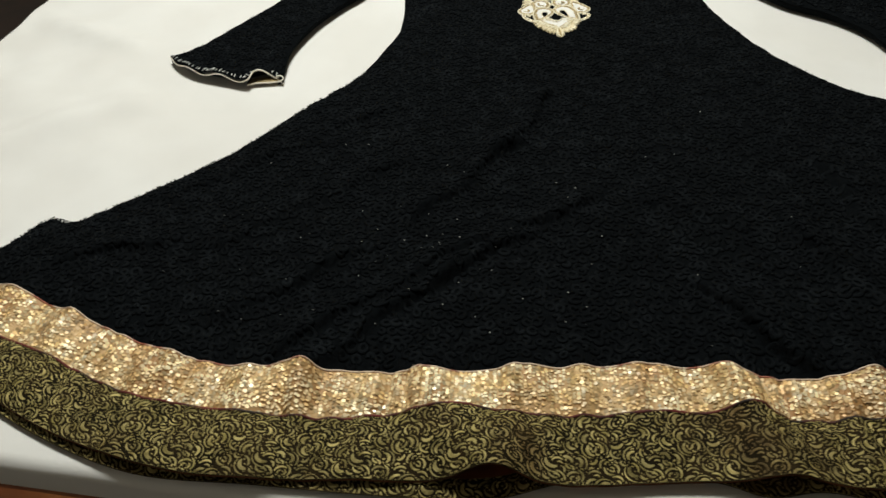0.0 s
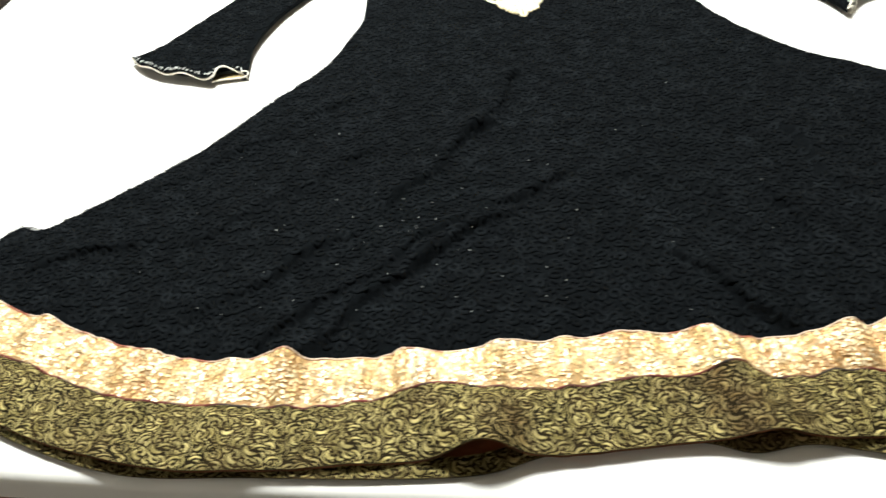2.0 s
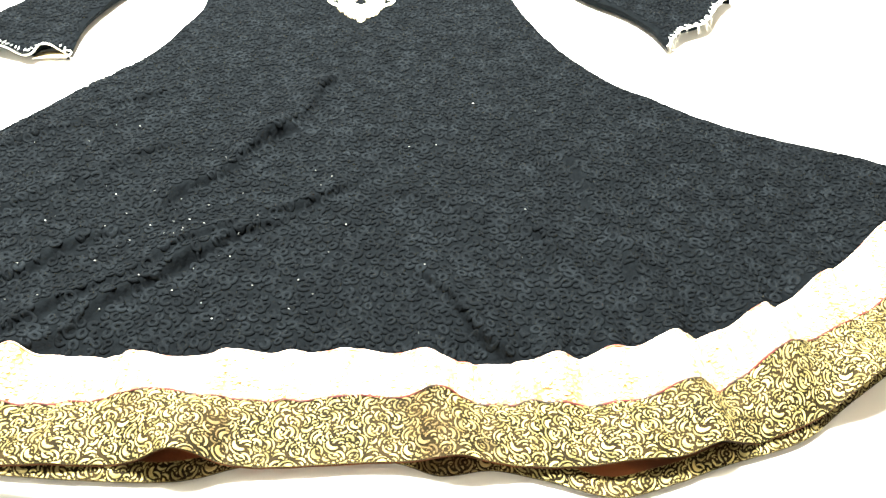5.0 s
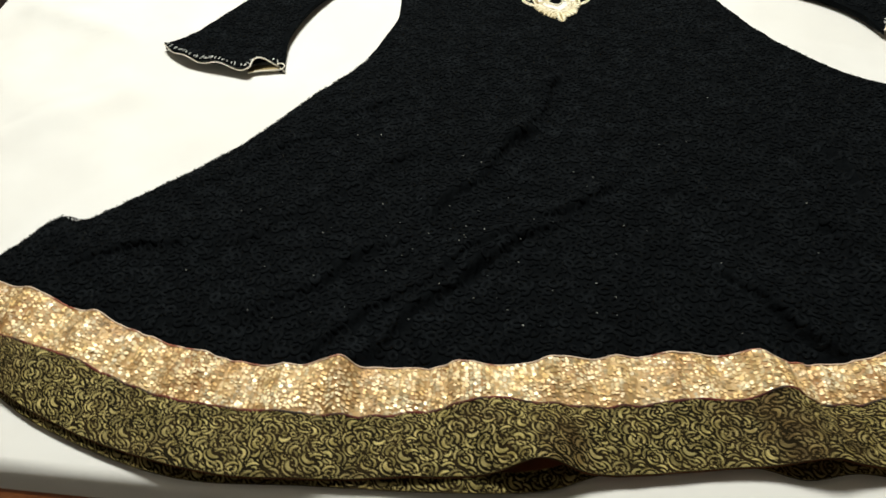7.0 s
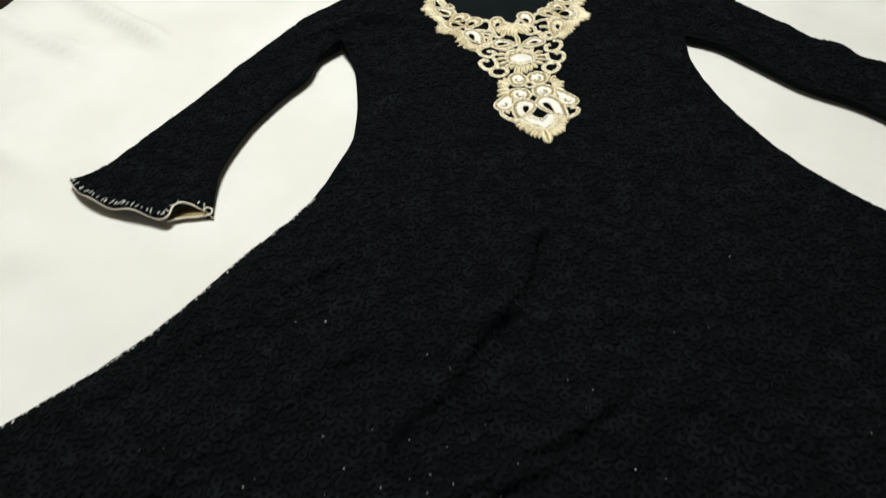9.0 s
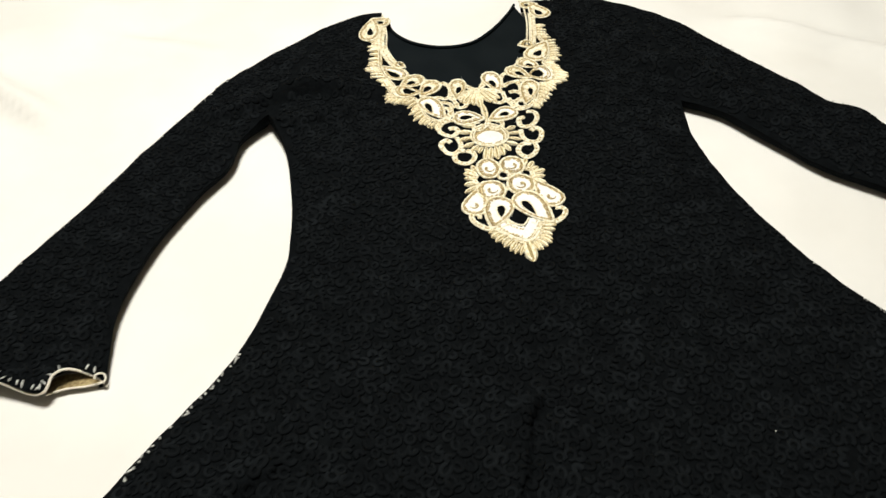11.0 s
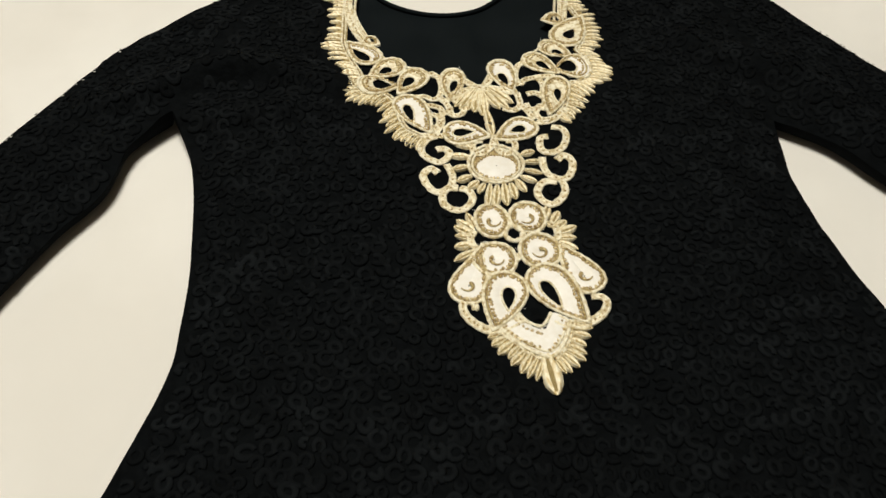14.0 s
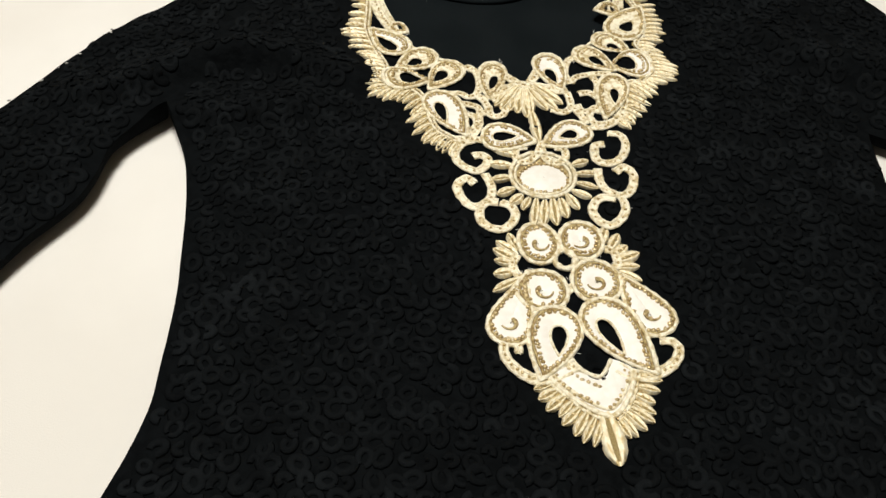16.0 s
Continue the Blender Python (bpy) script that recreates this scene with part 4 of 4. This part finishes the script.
# paisleys of the neck edge and the two eyes: bulb, tip, width, then the same of the opening
EYES_LEFT = [(-18, -25, -28, 19, 24, -19, -9, -26, 11, 6), (-44, -25, -69, 4, 27, -54, -16, -65, -4, 8), (-60, -39, -91, -17, 28, -71, -30, -83, -21, 8), (-102, -8, -68, -4, 24, -89, -8, -70, -8, 10),
             (-82, -37, -106, -70, 31, -89, -40, -103, -60, 9), (-91, -73, -77, -62, 14, -88, -72, -81, -65, 6), (-67, 5, -46, 55, 30, -64, 17, -60, 41, 7), (-38, 53, -1, 64, 30, -31, 56, -13, 57, 8)]
EYES_RIGHT = [(19, -30, 26, 14, 27, 19, -12, 24, 5, 7), (44, -34, 70, -6, 25, 54, -25, 64, -10, 7), (62, -50, 86, -28, 24, 70, -38, 81, -30, 7), (100, -15, 67, -12, 36, 87, -16, 69, -14, 14), (78, -44, 111, -88, 34, 87, -54, 98, -67, 10),
              (91, -84, 70, -83, 22, 88, -84, 78, -81, 10), (69, -3, 49, 44, 26, 64, 11, 61, 29, 6), (37, 49, 0, 67, 29, 28, 54, 14, 58, 8)]
EYES_SHOULDER = [(-120, -130, -104, -192, 30, -114, -143, -112, -167, 8), (-86, -172, -110, -188, 28, -93, -175, -103, -182, 9), (124, -142, 112, -190, 30, 119, -150, 116, -171, 9), (98, -186, 124, -182, 24, 104, -185, 114, -182, 8)]
for k, (a, b, c, d, w, e, f, g, h, hw) in enumerate(EYES_LEFT + EYES_RIGHT + EYES_SHOULDER):
    eye((a, b), (c, d), w, (e, f), (g, h), hw, 0.0002 + 0.00022 * (k % 5), SATIN if k in (4, 6, 7, 8, 11, 15) else CORD)

# open bands between them: arches, bars and little curls of the net
NET = [[(-44, -16), (-37, -19), (-32, -11), (-32, 1), (-36, 12), (-42, 14), (-47, 9), (-56, 8)], [(33, 5), (32, -8), (37, -21), (47, -27)], [(34, 4), (39, -2), (53, -5), (66, -4)],
       [(49, 35), (45, 30), (40, 39), (44, 47), (55, 45), (67, 36)], [(-55, 37), (-48, 33), (-40, 35), (-40, 44), (-47, 51)], [(-29, 25), (-28, 35), (-20, 34), (-16, 24)],
       [(-51, 20), (-44, 22), (-36, 27), (-37, 35)], [(-34, 16), (-31, 21), (-30, 30), (-37, 33)], [(29, 14), (29, 28), (22, 34), (14, 31)]]
NET_TOO = [[(37, 16), (45, 15), (51, 22), (47, 31), (37, 33), (34, 26)], [(51, -2), (53, 7), (49, 19)], [(2, 61), (-3, 73), (-12, 80), (-18, 76), (-16, 68), (-9, 67)], [(1, 62), (1, 75), (7, 82), (15, 77), (15, 69), (9, 68)],
           [(-30, 154), (-34, 161), (-32, 168), (-29, 172)], [(23, 154), (28, 156), (29, 164), (26, 168)], [(-12, 196), (-8, 185), (0, 179), (8, 184), (9, 194)], [(-37, 34), (-38, 44), (-44, 54)], [(29, 28), (34, 36), (36, 46)],
           [(-26, 19), (-12, 14), (0, 12), (13, 14), (30, 12)], [(-36, 14), (-28, 19)], [(-38, 58), (-46, 56), (-56, 55)], [(38, 50), (48, 50), (60, 44)]]
for k, p in enumerate(NET + NET_TOO):
    strap(p, 4.5, 4.2, 0.0001 * (k % 4))
# six open rings beside the sunburst
SCROLLS = [[(-46, 72), (-41, 71), (-36, 75), (-39, 82), (-46, 86), (-56, 79), (-58, 69), (-51, 59), (-43, 57)], [(-48, 96), (-53, 91), (-60, 97), (-57, 109), (-50, 115), (-40, 110), (-37, 100), (-40, 87)],
           [(-35, 112), (-43, 111), (-48, 117), (-48, 127), (-41, 134), (-33, 134), (-26, 126), (-27, 117), (-34, 112)], [(43, 68), (36, 69), (34, 82), (41, 87), (51, 83), (58, 70), (57, 59), (48, 56)],
           [(44, 94), (51, 90), (56, 97), (52, 109), (44, 115), (35, 110), (32, 101), (33, 89)], [(39, 116), (29, 115), (22, 123), (23, 132), (30, 138), (39, 133), (44, 124), (43, 114)]]
for k, p in enumerate(SCROLLS):
    mid = np.mean(p, 0)
    strap([mid + (np.array(q) - mid) * 0.95 for q in p], 5.0, 4.4, 0.0002 * (k % 3), "open_ring", bead=5.5)
# shoulder straps
strap([(-95, -165), (-102, -125), (-99, -93), (-90, -68)], 9, 8, 0.0002, "shoulder_strap")
strap([(108, -160), (100, -120), (91, -84)], 9, 8, 0.0002, "shoulder_strap")

# fringes of petals down the outer edge
fringe([(-107, -116), (-109, -91), (-111, -72), (-109, -57), (-104, -38), (-100, -25), (-99, -11), (-99, -1), (-94, 3), (-81, 3), (-72, 16), (-72, 31), (-68, 46), (-60, 54), (-53, 60)],
       [(-120, -117), (-122, -92), (-127, -73), (-126, -59), (-117, -40), (-112, -28), (-110, -12), (-112, 1), (-107, 14), (-92, 15), (-86, 28), (-86, 41), (-78, 57), (-70, 65), (-61, 75)], 40, 5.2)
fringe([(105, -103), (109, -81), (108, -63), (103, -49), (95, -37), (99, -25), (99, -13), (95, -2), (87, 5), (76, 7), (71, 25), (65, 37), (58, 43)],
       [(117, -103), (122, -80), (123, -62), (118, -46), (108, -32), (114, -21), (115, -7), (114, 4), (100, 13), (89, 22), (84, 35), (74, 48), (63, 55)], 36, 5.2)
fringe([(-103, -136), (-106, -112)], [(-117, -134), (-119, -114)], 6, 5.0)
fringe([(106, -130), (102, -104)], [(117, -126), (114, -100)], 6, 5.0)
# the fan under the notch, with a long leaf between the eyes
fringe([(-5, 4), (-4, 7), (-2, 8), (0, 8), (2, 7), (6, 4)], [(-26, 23), (-18, 31), (-9, 39), (0, 36), (14, 33), (24, 28)], 9, 9.0, 0.0006, 0)
petal((0, 32), (0, 63), 8.5, 0.0004)
# the sunburst: satin oval in two rings of cord, rays all round
fringe([(-17, 74), (-21, 82), (-23, 92), (-23, 102), (-19, 108), (-15, 111)], [(-35, 67), (-36, 79), (-37, 92), (-35, 106), (-30, 116), (-23, 124)], 6, 6.8, 0.0002, 0)
fringe([(-11, 112), (-6, 114), (-1, 113), (4, 113), (9, 110)], [(-17, 133), (-10, 135), (-2, 133), (6, 131), (16, 124)], 5, 7.6, 0.0002, 0)
fringe([(18, 84), (18, 92), (17, 100), (13, 107)], [(31, 81), (32, 93), (30, 106), (24, 115)], 4, 6.8, 0.0002, 0)
t = np.linspace(0, 2 * math.pi, 61)[:-1]
sun = np.column_stack([-3 + 21 * np.cos(t), 92 + 20 * np.sin(t)])
heart = np.column_stack([-3 + 15.5 * np.cos(t), 95 + 12.5 * np.sin(t)])
medal = part("satin_medallion", *ring_fill([heart, heart * 0.5 + np.array([-3, 95]) * 0.5, heart * 0.02 + np.array([-3, 95]) * 0.98], [0.0010, 0.0026, 0.0028]), SATIN, applique, "padded cream satin medallion")
part("sun_ground", *ring_fill([sun, heart], [0.0006, 0.0010]), GROUND, medal)
part("cord_rim", *join([twist(laid(along(np.array([-3, 93.5]) + (sun - (-3, 93.5)) * f, 1.2), 0.0014), r, 7, True) for f, r in ((1.0, 0.0015), (0.86, 0.0010))]), CORD, medal)
SOLID.append(sun)
BEADS.extend((*q, 0.0018, 1.0) for q in along(np.array([-3, 95]) + (heart - (-3, 95)) * 1.03, 3.0))

# the pendant: four round scrolls, two wings, two paisleys, tails and a pointed foot
fringe([(-29, 151), (-30, 155), (-32, 159), (-33, 164), (-32, 171)], [(-33, 134), (-42, 143), (-46, 152), (-49, 163), (-48, 180)], 6, 7.2, 0, 0)
fringe([(20, 152), (27, 156), (28, 161), (28, 166), (28, 170)], [(29, 137), (36, 146), (42, 153), (43, 166), (42, 180)], 6, 7.2, 0, 0)
for a, b, ra, rb, start, turn in ((-16, 147, 13, 16, 10, 3.6), (10, 147, 14, 15, 150, -3.6), (-20, 181, 16, 15, 10, 4.0), (13, 177, 15.5, 16, 170, -4.6)):
    d = oval(a, b, ra, rb, 0.0006, "scroll_disc", "padded cream satin scroll")
    curl(a, b + 1, 6.0, start, turn, 0.0006, d)
for bulb, tip, w, ca, cb, s in (((-48, 216), (-25, 164), 31, -42, 202, -1), ((44, 216), (24, 166), 31, 38, 202, 1)):
    out = drop(bulb, tip, w, power=2.1)
    mid = np.array(bulb) * 0.72 + np.array(tip) * 0.28
    d = padded("wing", out, out * 0.03 + mid * 0.97, 0.0003, "padded cream satin wing")
    curl(ca, cb, 5.5, 90 - s * 70, s * 3.6, 0.0003, d)
part("ring_eyelet", *twist(laid(along(np.column_stack([-2.5 + 6.2 * np.cos(t), 160 + 6.8 * np.sin(t)]), 1.0), 0.0016), 0.0021, 7, True), CORD, applique)
strap([(-10, 230), (-22, 236), (-34, 238), (-43, 232), (-48, 224), (-48, 217), (-44, 213), (-40, 217), (-41, 222)], 7.5, 3, 0.0005, "satin_tail")
strap([(11, 234), (18, 239), (29, 240), (41, 235), (47, 227), (45, 221), (38, 220)], 7.5, 3, 0.0005, "satin_tail")
outer, inner = even([(-28, 236), (-21, 246), (-12, 255), (-1, 262), (6, 260), (14, 250), (21, 236)], 36), even([(-15, 230), (-8, 235), (-1.5, 239), (3, 236.5), (9, 228)], 36)
rows = [outer, outer * 0.7 + inner * 0.3, outer * 0.25 + inner * 0.75, inner]
foot = part("satin_foot", np.concatenate([laid(q, z) for q, z in zip(rows, (0.0006, 0.0022, 0.0022, 0.0008))]), [(e * 36 + i, e * 36 + i + 1, (e + 1) * 36 + i + 1, (e + 1) * 36 + i) for e in range(3) for i in range(35)], SATIN, applique, "pointed cream satin foot of the pendant")
part("cord_rim", *join([twist(laid(along(outer * f + inner * (1 - f), 1.2, False), 0.0015), r, 7) for f, r in ((0.97, 0.0016), (0.8, 0.0010), (0.0, 0.0012))]), CORD, foot)
BEADS.extend((*q, 0.0019, 1.0) for q in along(spline([(-22, 240), (-14, 249), (-1, 256.5), (4, 255), (11, 247), (16, 238)], 2), 3.2, False))
BEADS.extend((*q, 0.0019, 1.0) for q in along(np.array([(-15, 236), (-9, 241), (-1, 246)], float), 3.4, False))
strap([(-13, -8), (-6, 1), (0, 5), (6, 0), (12, -10)], 5.5, 5.5, 0.0004, "notch_cord")
strap([(-29, 13), (-14, 8), (0, 5), (14, 8), (29, 11)], 8, 8, 0.0003, "fan_root")
for k, row in enumerate(((-11, 193, -33, 240, 35, -15, 205, -19, 225, 8), (5, 190, 33, 241, 37, 8, 203, 17, 227, 8))):
    eye(row[0:2], row[2:4], row[4], row[5:7], row[7:9], row[9], 0.0010)
fringe([(-27, 241), (-23, 246), (-18, 251), (-14, 256), (-9, 260), (-4, 263)], [(-37, 245), (-35, 252), (-30, 259), (-25, 266), (-19, 272), (-11, 277)], 8, 5.8, 0, 3.0)
fringe([(4, 264), (7, 261), (11, 258), (14, 254), (18, 248), (20, 242)], [(9, 277), (15, 272), (21, 266), (25, 261), (28, 254), (32, 245)], 8, 5.6, 0, 3.0)
petal((-2, 259), (-1, 288), 13.5, 0.0003)

ico = bmesh.new()
bmesh.ops.create_icosphere(ico, subdivisions=1, radius=1)
iv, if_ = np.array([tuple(v.co) for v in ico.verts]), [[v.index for v in f.verts] for f in ico.faces]
ico.free()
BEADS = [q for q in BEADS if random.random() < 0.93]
bp = np.array([laid([(a + random.gauss(0, 0.35), b + random.gauss(0, 0.35))], lift)[0] for a, b, lift, _ in BEADS])
part("bead_work", *join([(iv * np.array([random.uniform(0.8, 1.4), random.uniform(0.8, 1.3), 0.8]) * 0.00125 * q[3] + p, if_) for p, q in zip(bp, BEADS)]), BEAD, applique, "tiny gold beads sewn along the cords", kind="stuff")

# short loose fibres standing off the cords
rng = np.random.default_rng(53)
fibres = []
for k in rng.choice(len(FOOTPRINT), 150, replace=False):
    p = laid([FOOTPRINT[k]], 0.0016)[0]
    a, ln = rng.uniform(0, 6.28), rng.uniform(0.002, 0.0055)
    d = np.array([math.cos(a), math.sin(a), rng.uniform(-0.1, 0.35)]) * ln
    bend = np.array([-d[1], d[0], 0]) * rng.uniform(-0.3, 0.3)
    fibres.append(tube([p, p + d * 0.5 + bend, p + d], [0.00022, 0.00017, 0.00010], 4))
part("loose_fibres", *join(fibres), SATIN, applique, "loose pale fibres on the cords", kind="stuff")

# ---- ring motifs of the lace ----
def ring_piece(r, gap, thick, seed):
    """A squashed, partly open cord ring lying flat."""
    rng = np.random.default_rng(seed)
    t = np.linspace(gap, 2 * math.pi - gap * (seed % 2), 13)
    rad = r * (1 + 0.1 * np.sin(2 * t + seed))
    ln = np.column_stack([rad * np.cos(t), rad * 0.86 * np.sin(t), np.zeros(13)])
    v, f = tube(ln, thick * (0.8 + 0.35 * np.sin(t / 2)), 7, flat=0.68)
    return v, f[:-2]


VARIANTS = [ring_piece(0.0040, 0.0, 0.0020, 0), ring_piece(0.0044, 0.4, 0.0020, 1), ring_piece(0.0039, 0.8, 0.0022, 3), ring_piece(0.0047, 0.2, 0.0019, 5), ring_piece(0.0034, 1.2, 0.0022, 7)]
ring_meshes = [mesh_of("ring_motif", v, f, RING) for v, f in VARIANTS]
clear = np.array([collar(a, b) for a, b in FOOTPRINT])
rng = np.random.default_rng(21)
near, rest = 0, {"skirt_and_bodice": [], "sleeve": [], "sleeve.001": []}
for owner, outline in ((bodice, body_outline), (sleeve_l, left_sleeve_outline), (sleeve_r, right_sleeve_outline)):
    lo, hi = outline.min(0), outline.max(0)
    g = np.array([(x + (j % 2) * 0.0053, y) for j, y in enumerate(np.arange(lo[1], hi[1], 0.0095)) for x in np.arange(lo[0], hi[0], 0.0106)])
    g += rng.normal(0, 0.0014, g.shape)
    g = g[inside(outline, g)]
    g = g[far(outline, g) > 0.006]
    steep = np.maximum(*(np.abs(height(g + d) - height(g - d)) for d in ((0.002, 0.0), (0.0, 0.002)))) / 0.004
    g = g[steep < 0.9]
    zs = height(g)
    over = far(clear, g) < 0.007
    for loop in SOLID:
        over |= inside(np.array([collar(a, b) for a, b in loop]), g)
    for (x, y), z, hid in zip(g, zs, over):
        k, turn, big = rng.integers(0, 5), rng.uniform(0, 6.28), rng.uniform(0.8, 1.15)
        if hid and owner is bodice:
            continue
        if owner is bodice and near < 290 and 1.14 < y < 1.33 and 0.06 < x < 0.36:
            share("ring_motif", ring_meshes[k], Matrix.Translation((x, y, z + 0.0002)) @ Matrix.Rotation(turn, 4, "Z") @ Matrix.Scale(big, 4), bodice)
            near += 1
            continue
        v, f = VARIANTS[k]
        c, s = math.cos(turn) * big, math.sin(turn) * big
        p = np.column_stack([x + v[:, 0] * c - v[:, 1] * s, y + v[:, 0] * s + v[:, 1] * c, v[:, 2] + 0.0002])
        p[:, 2] += height(p[:, :2])
        rest[owner.name].append((p, f))
for owner in (bodice, sleeve_l, sleeve_r):
    part("lace_relief", *join(rest[owner.name]), RING, owner, "raised black cord rings all over the lace", kind="stuff")

# a few sequin glints in the lace of the skirt, painted as pale specks
glint = []
rng = np.random.default_rng(31)
for k in range(75):
    q = np.array([rng.normal(0.13, 0.15), rng.normal(0.63, 0.11)])
    if inside(body_outline, q[None])[0]:
        glint.append((iv * np.array([0.0008, 0.0006, 0.0004]) * rng.uniform(0.4, 1.3) + on_cloth(q, 0.0022)[0], if_))
part("glint_scatter", *join(glint), PALE_FLECK, bodice, "tiny pale specks caught in the lace", kind="stuff")
